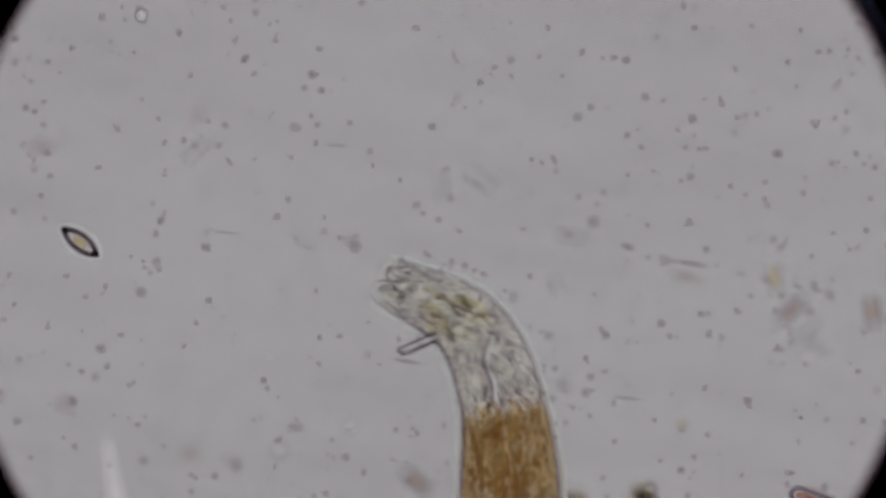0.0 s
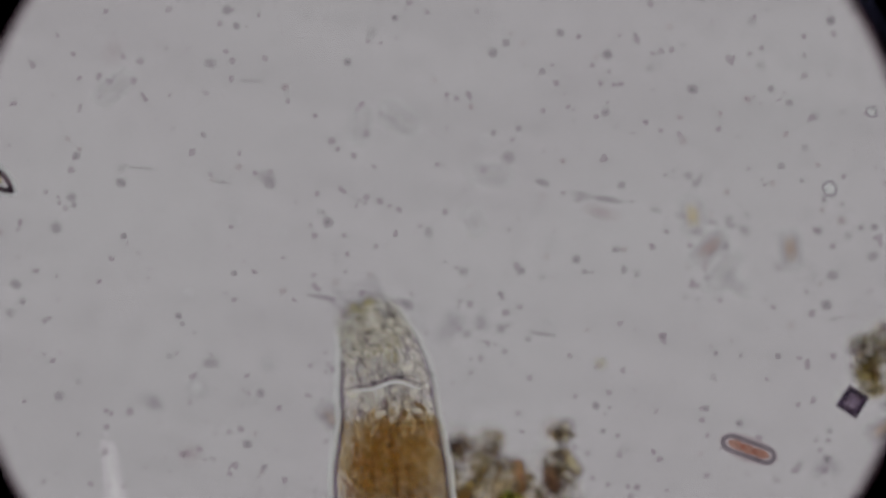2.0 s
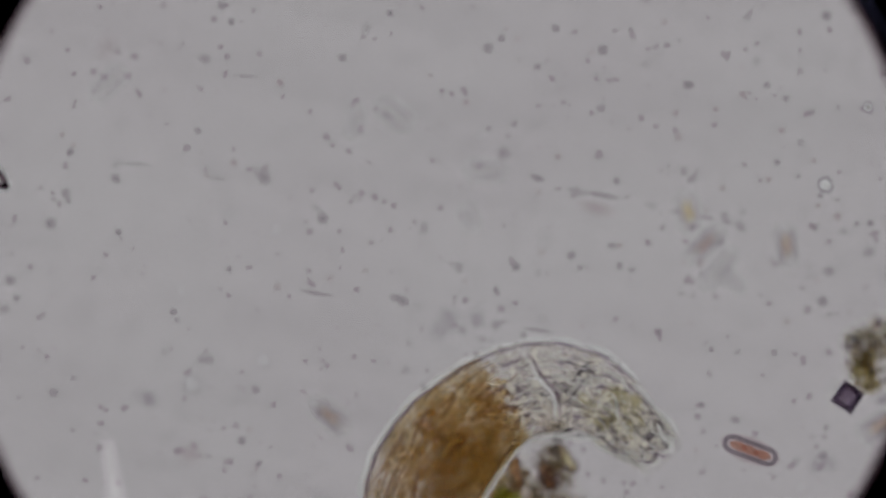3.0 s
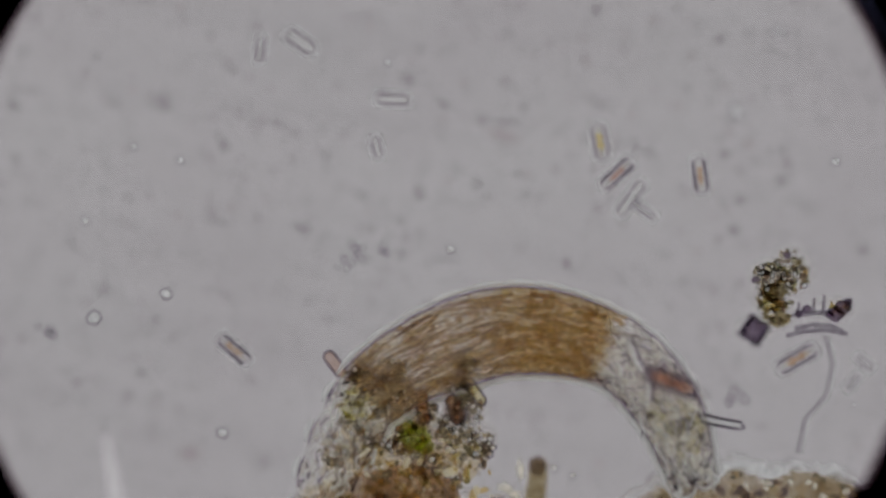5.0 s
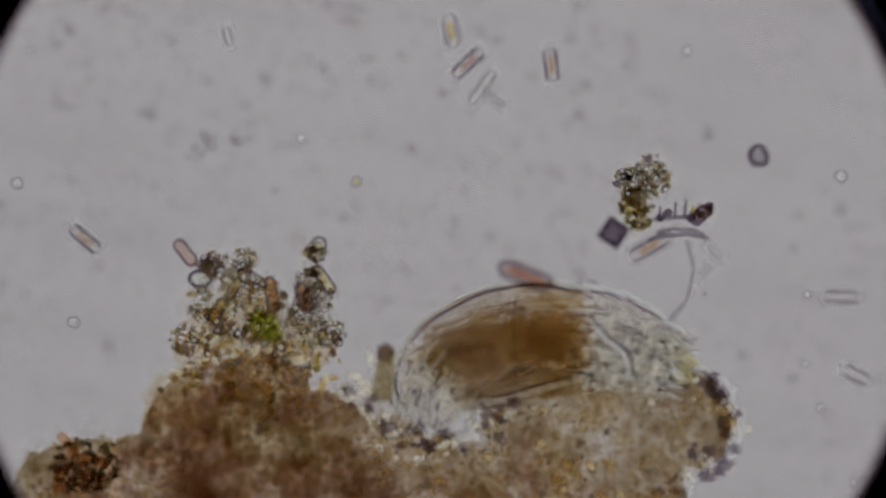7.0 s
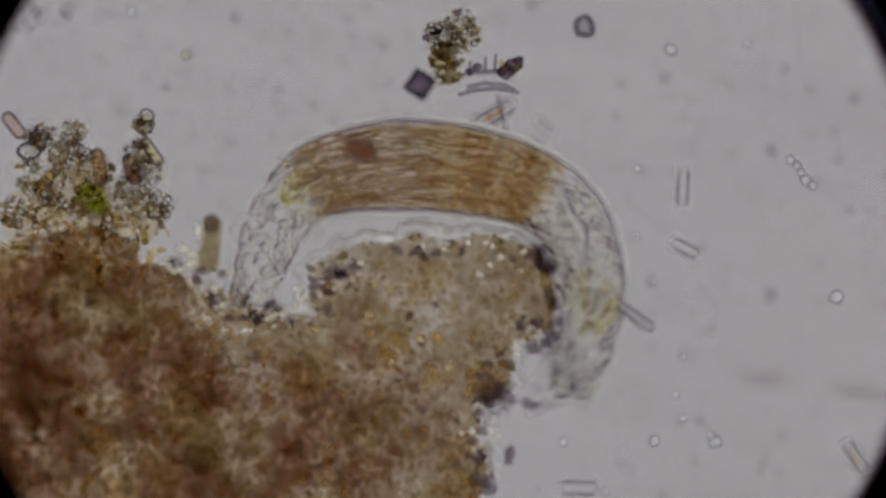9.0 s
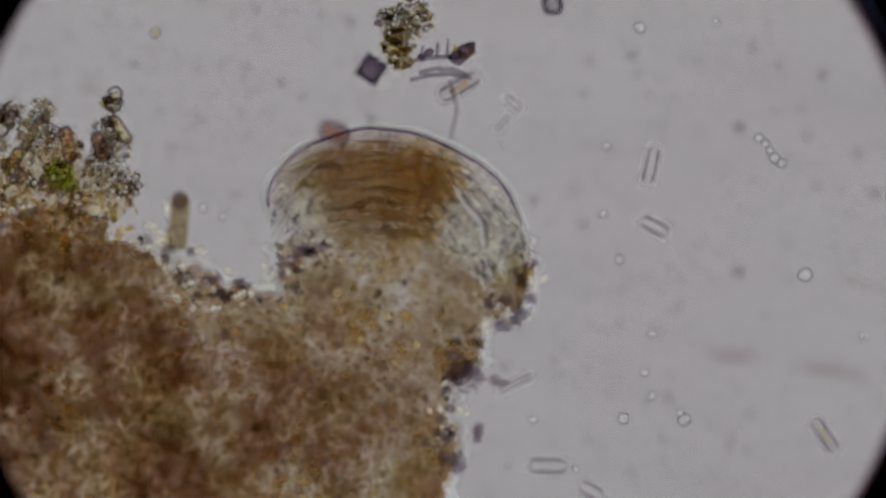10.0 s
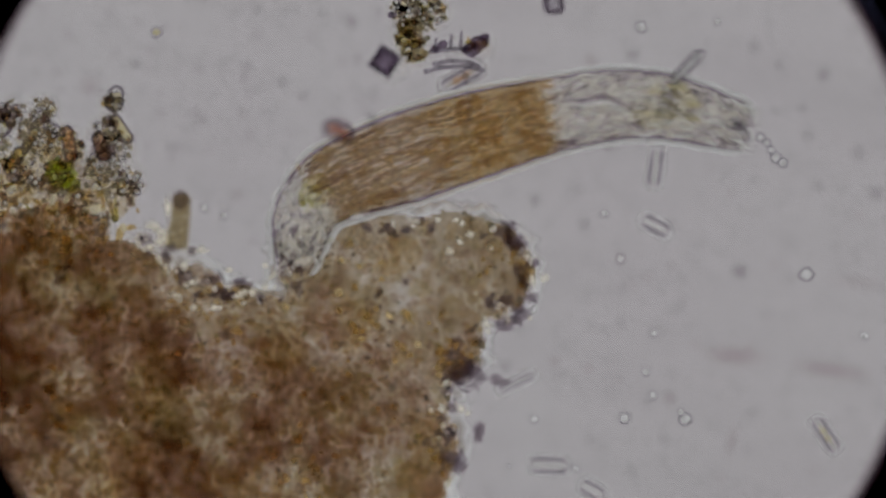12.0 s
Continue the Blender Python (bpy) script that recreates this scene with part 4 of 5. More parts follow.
    rims = ((930, 430, 30), (900, 395, 34), (940, 500, 20), (910, 560, 30), (890, 480, 50), (840, 610, 34), (800, 640, 40), (800, 740, 40), (780, 800, 40),
            (345, 470, 40), (400, 500, 40), (440, 500, 30), (300, 440, 34), (330, 560, 50), (400, 560, 50), (640, 480, 120), (560, 600, 120), (620, 700, 130), (540, 830, 60), (70, 700, 70), (720, 560, 90), (120, 440, 80), (60, 400, 60), (150, 400, 60), (120, 400, 80))
    for i in range(420):
        x, y, r = rnd.choice(rims)
        a, d = rnd.uniform(0, 6.28), r * math.sqrt(rnd.random())
        k = rnd.uniform(6, 18) / 1000
        p = spot(x + d * math.cos(a), y + d * math.sin(a), rnd.uniform(0.004, 0.06), 12.0)
        if heap_height(p, blobs) < 0:
            continue
        g = new("soft_grain", rnd.choice(kinds))
        g.parent = heap
        g.matrix_basis = inv @ Matrix.Translation(p) @ Matrix.Rotation(rnd.uniform(0, 3.1), 4, "Z") @ Matrix.Diagonal((k, k * rnd.uniform(0.5, 1), 0.004, 1))
    # clods and glassy grains that alternate along the notch and the outer edge
    def edge_rows(path, count, size):
        rows = []
        for k in range(count):
            f = rnd.random() * (len(path) - 1)
            (xa, ya), (xb, yb) = path[int(f)], path[int(f) + 1]
            f -= int(f)
            w = rnd.uniform(*size)
            rows.append((xa + (xb - xa) * f + rnd.gauss(0, 14), ya + (yb - ya) * f + abs(rnd.gauss(0, 18)), w, w * rnd.uniform(0.5, 0.9), rnd.uniform(0, 180)))
        return rows
    notch = ((235, 410), (265, 440), (330, 470), (390, 510), (440, 520), (480, 505), (520, 450), (560, 420))
    lobe = ((640, 400), (720, 385), (800, 385), (880, 400), (925, 440), (930, 500), (905, 555), (850, 590), (800, 630), (800, 700), (790, 760), (770, 850))
    soft("clod", M_SOFTCLOD, "blackish clod", edge_rows(notch, 26, (10, 22)) + edge_rows(lobe, 24, (12, 26)), 0.10)
    soft("clear_grain", M_DOTWHITE, "bright colourless grain", edge_rows(notch, 34, (7, 16)) + edge_rows(lobe, 30, (7, 15)), 0.09)
    silt(blobs, inv, heap, rnd)
    return tagged(heap, "large crumbly heap of brown detritus on the slide", "detritus heap")


# Bright bead cores: glints put in as white scatter.
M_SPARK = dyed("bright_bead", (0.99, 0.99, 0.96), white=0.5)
M_CLOT = floc("umber_clot", (0.55, 0.42, 0.32), 0.13, 14.0, 90.0, 0.5)
M_AMBER = floc("amber_clot", (0.82, 0.66, 0.38), 0.2, 14.0, 60.0, 0.5)
M_CLOD = floc("blackish_clod", (0.26, 0.2, 0.2), 0.3, 30.0, 110.0, 0.4)
M_WHITE = dyed("white_grain", (0.97, 0.97, 0.93), white=0.24)


def build_crown():
    """The loose crown of small shells, grains and algae on the heap's upper corner."""
    rnd = random.Random(21)
    crown = thing("debris_clump", spot(120, 300, 0, 12.0))
    inv = crown.matrix_basis.inverted()
    spots = ((20, 200, 24), (60, 240, 36), (110, 260, 36), (60, 300, 45), (190, 235, 26), (200, 180, 16), (205, 265, 28), (130, 320, 50), (225, 320, 26), (20, 330, 40),
             (190, 350, 48), (90, 370, 60), (0, 270, 32), (-30, 335, 26), (75, 195, 22), (180, 300, 30))
    for i, (x, y, r) in enumerate(((60, 300, 50), (130, 330, 52), (190, 345, 44), (20, 320, 46), (110, 270, 34), (195, 255, 26), (-15, 360, 38), (60, 250, 30), (90, 370, 60))):
        bm = ball(bmesh.new(), inv @ spot(x, y, 0.06, 12.0), (r / 1000, r * 0.85 / 1000, r * 0.5 / 1000), 3, 0.7, 2.2, i * 2.7)
        part("lump", smooth(bm), M_CLOT if i % 4 == 1 else M_AMBER, crown, "small crumbly lump")
    cloud = Cloud()
    for i in range(420):
        x, y, r = rnd.choice(spots)
        a, d = rnd.uniform(0, 6.28), r * math.sqrt(rnd.random())
        s = rnd.uniform(3, 7.5) / 1000
        cloud.grain(inv @ spot(x + d * math.cos(a), y + d * math.sin(a), rnd.uniform(0.02, 0.10), 12.0), (s, s * rnd.uniform(0.4, 0.9), s * 0.6), i, rnd.uniform(0, 3.1))
    cloud.done("grain_mass", M_CLEARGRAIN, crown, "loose clear and tan grains")
    kinds = [grain_mesh("crown_grain", 30 + s, M_PALE if s % 3 else M_GRAIN) for s in range(7)]
    for i in range(100):
        x, y, r = rnd.choice(spots)
        a, d = rnd.uniform(0, 6.28), r * math.sqrt(rnd.random())
        g = new("grain", rnd.choice(kinds))
        g.parent = crown
        g.matrix_basis = inv @ Matrix.Translation(spot(x + d * math.cos(a), y + d * math.sin(a), rnd.uniform(0.03, 0.14), 12.0)) @ Euler((rnd.uniform(0, 3), rnd.uniform(0, 3), rnd.uniform(0, 3))).to_matrix().to_4x4() @ Matrix.Scale(rnd.uniform(5, 11) / 1000, 4)
    for x, y, a, le, w, mat in ((122, 255, 80, 62, 20, M_TAN), (55, 245, -60, 44, 15, M_OIL), (25, 285, -60, 50, 16, M_YELLOW), (215, 228, 55, 56, 17, M_OIL), (203, 175, -75, 44, 24, M_CLEAR),
                                (180, 260, 70, 52, 22, M_TAN), (95, 228, 30, 40, 14, M_CLEAR)):
        line = capsule(le / 1000, w / 1000)
        m = inv @ Matrix.Translation(spot(x, y, 0.10, 12.0)) @ Matrix.Rotation(radians(-a), 4, "Z")
        shell = part("shell", prism(bmesh.new(), line, -0.006, 0.006), mat, crown, "small rod shell")
        shell.matrix_basis = m
        part("girdle", tube(bmesh.new(), [(p, q, 0) for p, q in line], 0.0028, 6, closed=True), M_SMOKE, shell)
    for x, y, s in ((108, 310, 26), (98, 292, 14), (125, 325, 16)):
        part("algae", ball(bmesh.new(), inv @ spot(x, y, 0.11, 12.0), (s / 1000, s * 0.8 / 1000, 0.012), 3, 0.5, 2.4, x), M_GREEN, crown, "bright green algae cell")
    for x, y, s in ((185, 265, 22), (12, 200, 18), (195, 215, 14), (25, 315, 14)):
        part("clod", ball(bmesh.new(), inv @ spot(x, y, 0.10, 12.0), (s / 1000, s * 0.8 / 1000, 0.012), 3, 0.5, 2.4, x), M_CLOD, crown, "dark clod")
    milk(crown, inv, [q for q in spots if q[1] < 330], 12.0, 16)
    strew_flakes(crown, inv, spots, 130, (3.5, 8), rnd, 12.0, (0.04, 0.1))
    strew_flakes(crown, inv, ((60, 350, 70), (140, 370, 70), (0, 380, 60), (200, 370, 50)), 90, (5, 12), rnd, 12.0, (0.06, 0.12))
    strew_beads(crown, inv, spots, 300, (2.6, 7), rnd, 12.0, (0.05, 0.11))
    tagged(crown, "loose crown of grains, shells and green algae", "detritus")
    # the stub with its dark top that stands beside the notch
    stub = thing("dark_stub", spot(318, 395, 0.0, 12.0))
    inv = stub.matrix_basis.inverted()
    pts = [inv @ spot(x, y, 0.17, 12.0) for x, y in ((312, 440), (316, 410), (320, 380), (321, 352), (319, 342))]
    part("stem", tube(bmesh.new(), pts, [0.021, 0.02, 0.018, 0.017, 0.010], 10), floc("olive_stem", (0.45, 0.36, 0.18), 0.5, 40.0, 120.0, 0.4), stub)
    part("cap", ball(bmesh.new(), inv @ spot(320, 355, 0.17, 12.0), (0.015, 0.018, 0.014), 3, 0.3), M_CLOD, stub, "blackish tip")
    for x, y, w, h in ((297, 368, 13, 30), (270, 400, 22, 16), (250, 420, 18, 16), (290, 425, 20, 16)):
        bead = part("bead", smooth(ball(bmesh.new(), (0, 0, 0), (1, 1, 1), 3, 0.4, 1.6, x)), M_DOTWHITE, stub, "clear bead")
        bead.matrix_basis = inv @ Matrix.Translation(spot(x, y, 0.08, 12.0)) @ Matrix.Diagonal((w / 1000, h / 1000, 0.01, 1))
    for x, y, w, h in ((262, 425, 22, 18), (300, 440, 26, 16), (340, 445, 14, 14)):
        clod = part("clod", smooth(ball(bmesh.new(), (0, 0, 0), (1, 1, 1), 3, 0.4, 1.6, x)), M_DOTDARK, stub, "dark clod")
        clod.matrix_basis = inv @ Matrix.Translation(spot(x, y, 0.07, 12.0)) @ Matrix.Diagonal((w / 1000, h / 1000, 0.01, 1))
    tagged(stub, "upright olive stub with a blackish tip in the heap", "detritus")
    # small stray clump left of the crown
    stray = thing("stray_clump", spot(370, 490, 0.0, 6.7))
    inv = stray.matrix_basis.inverted()
    line = capsule(0.052, 0.02)
    sh = part("shell", prism(bmesh.new(), line, -0.006, 0.006), M_BLUSH, stray, "pinkish tan rod shell")
    sh.matrix_basis = inv @ Matrix.Translation(spot(348, 462, 0.06, 6.7)) @ Matrix.Rotation(radians(-52), 4, "Z")
    part("girdle", tube(bmesh.new(), [(p, q, 0) for p, q in line], 0.003, 6, closed=True), M_SMOKE, sh)
    part("knob", ball(bmesh.new(), inv @ spot(382, 485, 0.06, 6.7), (0.015, 0.014, 0.012), 3, 0.5), M_CLOD, stray, "dark red-brown knob")
    # This bead's bright middle and dark rim are refraction put in as colour.
    part("bead", ball(bmesh.new(), inv @ spot(375, 508, 0.06, 6.7), (0.018, 0.012, 0.01), 2, 0.2), M_WHITE, stray, "bright clear bead")
    part("bead_rim", tube(bmesh.new(), [inv @ (spot(375, 508, 0.064, 6.7) + Vector((0.02 * math.cos(u), 0.014 * math.sin(u), 0))) for u in (6.283 * i / 16 for i in range(16))], 0.003, 6, closed=True), M_INK, stray)
    tagged(stray, "small clump of a tan shell and a bright bead", "detritus")
    # heap spur at the far lower corner
    spur = thing("detritus_spur", spot(150, 830, 0, 6.7))
    inv = spur.matrix_basis.inverted()
    cloud = Cloud()
    for i in range(160):
        a, d = rnd.uniform(0, 6.28), 60 * math.sqrt(rnd.random())
        s = rnd.uniform(4, 9) / 1000
        cloud.grain(inv @ spot(170 + d * math.cos(a), 840 + d * 0.8 * math.sin(a), rnd.uniform(0.02, 0.08), 6.7), (s, s * 0.7, s * 0.6), i, rnd.uniform(0, 3))
    cloud.done("grain_mass", M_PALE, spur)
    for x, y, a in ((140, 800, 50), (160, 825, 30), (124, 865, -85), (190, 830, 20)):
        sh = part("shell", prism(bmesh.new(), capsule(0.048, 0.016), -0.006, 0.006), M_TAN, spur, "small rod shell")
        sh.matrix_basis = inv @ Matrix.Translation(spot(x, y, 0.09, 6.7)) @ Matrix.Rotation(radians(-a), 4, "Z")
    tagged(spur, "loose spur of grains and rod shells", "detritus")


def build_satellite():
    """The floating cluster with the dark crystal, the twig and the thread."""
    ob = thing("floating_cluster", spot(1330, 500, 0.0, 5.5))
    inv = ob.matrix_basis.inverted()
    rnd = random.Random(31)

    def at(x, y, z=0.05):
        return inv @ spot(x, y, z, 5.5)
    cloud = Cloud()
    for i in range(200):
        x, y, r = rnd.choice(((1345, 425, 30), (1318, 445, 28), (1310, 480, 24), (1322, 510, 24), (1355, 440, 26), (1300, 440, 18), (1332, 470, 26)))
        a, d = rnd.uniform(0, 6.28), r * math.sqrt(rnd.random())
        s = rnd.uniform(3, 7) / 1000
        cloud.grain(at(x + d * math.cos(a), y + d * math.sin(a), rnd.uniform(0.02, 0.07)), (s, s * 0.8, s * 0.7), i, 0.0)
    cloud.done("grain_mass", M_PALE, ob, "tan and grey granules")
    for x, y, s in ((1318, 470, 20), (1310, 490, 18), (1328, 518, 17), (1306, 470, 12)):
        part("algae", ball(bmesh.new(), at(x, y, 0.07), (s / 1000, s * 0.8 / 1000, 0.01), 3, 0.5, 2.4, x), M_OLIVE, ob, "olive algae cell")
    for x, y, s in ((1300, 432, 10), (1285, 448, 8), (1340, 405, 8), (1440, 498, 16), (1428, 508, 16), (1448, 488, 8), (1415, 510, 8), (1375, 500, 9), (1362, 508, 8)):
        part("clod", ball(bmesh.new(), at(x, y, 0.07), (s / 1000, s * 0.85 / 1000, 0.008), 2, 0.5, 2.0, x), M_CRYSTAL, ob, "dark clod")
    crystal = part("crystal", prism(bmesh.new(), [(-0.021, -0.019), (0.018, -0.022), (0.021, 0.018), (-0.017, 0.021)], -0.014, 0.014), M_CRYSTAL, ob, "dark square crystal")
    bmod = crystal.modifiers.new("edge", "BEVEL")
    bmod.width, bmod.segments = 0.009, 3
    # Dark tube imitates refraction at the crystal's edge.
    square = [(-0.018, -0.016), (0.015, -0.019), (0.018, 0.015), (-0.014, 0.018)]
    part("crystal_edge", tube(bmesh.new(), [(a, b, 0.002) for a, b in square], 0.0075, 6, closed=True), M_INK, crystal, "dark refracting edge")
    crystal.matrix_basis = inv @ Matrix.Translation(spot(1282, 536, 0.18, 5.5)) @ Matrix.Rotation(radians(-28), 4, "Z")
    for row in (((1340, 548), (1370, 540), (1410, 537), (1448, 545)), ((1355, 535), (1385, 528), (1420, 530), (1440, 540)), ((1350, 512), (1385, 508), (1420, 505))):
        part("twig", tube(bmesh.new(), [at(x, y, 0.05) for x, y in row], 0.004, 6), M_SMOKE, ob, "greyish twig")
    for x, y0, y1 in ((1387, 508, 480), (1405, 508, 475), (1360, 512, 488), (1452, 500, 480)):
        part("bristle", tube(bmesh.new(), [at(x, y0), at(x + 2, y1)], [0.004, 0.002], 6), M_SMOKE, ob)
    pts = [(1408, 548), (1416, 575), (1421, 600), (1414, 630), (1408, 655), (1390, 675), (1372, 695), (1366, 725), (1360, 755)]
    part("thread", tube(bmesh.new(), [at(x, y, 0.03) for x, y in pts], 0.0042, 8), M_FAINT2, ob, "long grey wavy thread")
    # Halo beside the thread, put in as a second pale tube.
    part("thread_gleam", tube(bmesh.new(), [at(x + 7, y + 2, 0.03) for x, y in pts], 0.003, 6), M_HALO, ob, "bright edge along the thread")
    strew_flakes(ob, inv, ((1345, 425, 28), (1318, 445, 26), (1310, 480, 22), (1322, 508, 20), (1355, 440, 24), (1435, 500, 16)), 60, (3.5, 8), rnd, 5.5, (0.03, 0.08))
    milk(ob, inv, ((1345, 425, 30), (1318, 445, 28), (1310, 480, 24), (1322, 510, 24), (1355, 440, 26), (1300, 440, 18), (1282, 536, 22), (1440, 500, 16), (1400, 508, 16)), 5.5, 14, 0.02)
    strew_beads(ob, inv, ((1345, 425, 30), (1318, 445, 28), (1355, 440, 26), (1300, 440, 18)), 40, (3, 5), rnd, 5.5, (0.06, 0.09))
    tagged(ob, "floating cluster of granules with dark crystal and thread", "detritus")
    return ob


M_FAINT2 = dyed("grey_thread", (0.7, 0.68, 0.71))
M_OLIVE = floc("olive_algae", (0.52, 0.44, 0.24), 0.36, 30.0, 120.0, 0.5)


M_REDROD = fuzzy("soft_red_body", (0.36, 0.22, 0.22), 0.6, 0.1, 0.28)
M_ROSE_SOFT = dyed("soft_rust", (0.85, 0.56, 0.44), 60)


def build_red_rod():
    """The big red-brown rod that the animal pushes along."""
    ob = thing("red_rod_diatom", (0, 0, 0))
    line = capsule(0.102, 0.030)
    shell = part("shell", smooth(ball(bmesh.new(), (0, 0, 0), (1, 1, 1), 3)), M_REDROD, ob, "soft rust-red body")
    shell.matrix_basis = Matrix.Diagonal((0.058, 0.025, 0.01, 1))
    part("girdle", tube(bmesh.new(), [(p * 0.92, q * 0.86, 0) for p, q in line], 0.0042, 6, closed=True), M_SMOKE, ob, "soft grey edge line")
    for i, s in enumerate((-0.022, 0.0, 0.022)):
        part("chloroplast", ball(bmesh.new(), (s, 0, 0), (0.016, 0.008, 0.006), 2, 0.3, 2.0, i), M_ROSE_SOFT, ob, "rust-red chloroplast")
    return tagged(ob, "thick-walled rod diatom with rust-red chloroplasts", "diatom")


# ---- the animal: a bdelloid rotifer in rigid rings that slide over one another ----
FOOT, TRUNK, HEAD = 5, 9, 8


def ring_mesh(half, r_back, r_front, high):
    """A barrel ring along x, of that half length, radius and height-to-width ratio."""
    bm = bmesh.new()
    sides, steps = 22, 8
    rings = []
    for i in range(steps + 1):
        u = -1 + 2 * i / steps
        r = r_back + (r_front - r_back) * (u + 1) / 2
        r *= 1 - 0.10 * abs(u) ** 3
        rings.append([bm.verts.new((u * half, r * math.cos(a), r * high * math.sin(a))) for a in (2 * math.pi * j / sides for j in range(sides))])
    for a, b in zip(rings, rings[1:]):
        for j in range(sides):
            bm.faces.new((a[j], a[(j + 1) % sides], b[(j + 1) % sides], b[j])).smooth = True
    bm.faces.new(rings[0])
    bm.faces.new(rings[-1])
    return bm


def edge_mesh(half, sign):
    """The cuticle line at a ring's flank: its dark edge and the bright halo outside it, put in as coloured tubes."""
    bm = bmesh.new()
    n = 9
    bend = [(-1 + 2 * i / (n - 1)) for i in range(n)]
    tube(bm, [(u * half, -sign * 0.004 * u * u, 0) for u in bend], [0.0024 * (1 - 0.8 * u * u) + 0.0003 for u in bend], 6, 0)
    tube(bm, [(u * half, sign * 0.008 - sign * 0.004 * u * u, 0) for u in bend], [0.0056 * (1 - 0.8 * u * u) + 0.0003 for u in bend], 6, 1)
    return bm


def girth(s):
    """Half width of the stretched body in mm at the share s of each region (0..3: foot, trunk, head)."""
    table = ((0.0, 32), (0.5, 50), (0.9, 58), (1.1, 66), (1.4, 78), (1.7, 75), (2.0, 63), (2.3, 60), (2.6, 55), (2.8, 49), (3.0, 40))
    for (a, ra), (b, rb) in zip(table, table[1:]):
        if a <= s <= b:
            return ra + (rb - ra) * (s - a) / (b - a)
    return table[-1][1]


def fold_lines(ring, region, half, radius, seed):
    """Lengthwise wrinkles on a ring: slim dark and light ridges; on head and foot their shading is put into the colour.
    """
    rnd = random.Random(seed)
    counts = ((12, 12), (20, 20), (18, 24))[region] if not 104 < seed < 110 else (9, 6)
    if region == 1 and seed % 2:
        counts = tuple(k // 2 for k in counts)
    for light in (0, 1):
        for k in range(counts[light]):
            y = rnd.uniform(-0.9, 0.9) * radius
            z = WIDE * math.sqrt(radius * radius - y * y) * rnd.uniform(-0.75, 0.75)
            x0 = rnd.uniform(-0.5, 0.5) * half
            run = rnd.uniform(0.4, 0.9) * half * (0.7, 1.0, 0.9)[region] * (0.7 if seed > 205 else 1)
            thick = rnd.uniform(0.0014, 0.0032) if region != 1 else rnd.uniform(0.0018, 0.0040)
            lean = rnd.uniform(-0.1, 0.1) if region == 1 else rnd.choice((rnd.uniform(-0.12, 0.12), rnd.uniform(-0.14, 0.14), rnd.uniform(-0.16, 0.16), rnd.uniform(-0.7, 0.7)))
            run *= 1 / (1 + abs(lean))
            us = [-1 + i / 3 for i in range(7)]
            pts = [(x0 + u * run, y + u * run * lean + (0.003 if region == 1 else 0.0055) * math.sin((2 if region == 1 else 3.6) * u + seed + k), z) for u in us]
            mat = ((M_FOLD, M_LIGHTFOLD), (M_FOLD_SOFT, M_TANFOLD), (M_FOLD, M_LIGHTFOLD))[region][light]
            part("fold", tube(bmesh.new(), pts, [thick * (1.06 - u * u) for u in us], 5), mat, ring)


def gut_content(ring, half, radius, seed, more):
    """Granules packed in the gut of a trunk ring: dark and pale ones."""
    rnd = random.Random(seed)
    for name, count, mat, size in (("dark_gut_content", 60, M_GRANULE, (0.0022, 0.0046)), ("pale_gut_content", 44, M_PALEGRANULE, (0.002, 0.0042))):
        cloud = Cloud()
        for k in range(int(count * more)):
            u, y = rnd.uniform(-0.62, 0.62), rnd.uniform(-0.93, 0.93) * radius
            z = WIDE * math.sqrt(radius * radius - y * y) * rnd.uniform(0.0, 0.75) * rnd.choice((1, -1))
            d = rnd.uniform(*size)
            cloud.grain((u * half, y, z), (d * rnd.uniform(1, 2.2), d, d), seed + k * 1.3, rnd.uniform(-0.3, 0.3))
        cloud.done(name, mat, ring)


WIDE = 1.42       # widest to narrowest radius of a ring


def build_rotifer():
    body = thing("rotifer", (0, 0, 0))
    pieces = []
    for region, (count, half) in enumerate(((FOOT, 0.046), (TRUNK, 0.056), (HEAD, 0.054))):
        for i in range(count):
            s = region + (i + 0.5) / count
            back, front = girth(max(0.0, s - 0.12)) / 1000, girth(min(3.0, s + 0.12)) / 1000
            if region == 1:
                mat = M_GUT_BACK if i == 0 else M_GUT if i < 5 else M_GUT_FRONT if i < count - 1 else M_GUT_TIP
            elif region == 0:
                mat = M_TAIL
            else:
                mat = M_HEADSKIN
            name = ("foot_ring", "trunk_ring", "head_ring")[region]
            ring = part(name, ring_mesh(half, back, front, WIDE), mat, body, ("clear granular foot ring", "brown gut-filled trunk ring", "clear wrinkled head ring")[region])
            if region == 1:
                gut_content(ring, half, (back + front) / 2, 700 + i, (1.0 if i < 5 else 1.7) * (0.4 if i % 2 else 1.3))
            fold_lines(ring, region, half, (back + front) / 2, 100 * region + i)
            flank = [part("cuticle", edge_mesh(half * (0.5, 0.72, 0.6)[region], sg), (M_CUTICLE, M_GLINT), body, "cuticle line, dark edge and halo as coloured tubes") for sg in (1, -1)]
            pieces.append((s, ring, flank))
    shaft = [(0, 0, 0), (0.014, 0.021, 0), (0.028, 0.043, 0), (0.038, 0.060, 0)]
    # White core and dark edge tubes put the antenna's refraction into colour.
    antenna = part("antenna", tube(bmesh.new(), shaft, [0.007, 0.0055, 0.0045, 0.005], 10), M_PALEHORN, body, "pale rod-like dorsal antenna")
    for sg in (1, -1):
        part("antenna_edge", tube(bmesh.new(), [(x + sg * 0.0056, y - sg * 0.0036, 0.004) for x, y, z in shaft], [0.0026, 0.0026, 0.0024, 0.002], 6), M_INK, antenna)
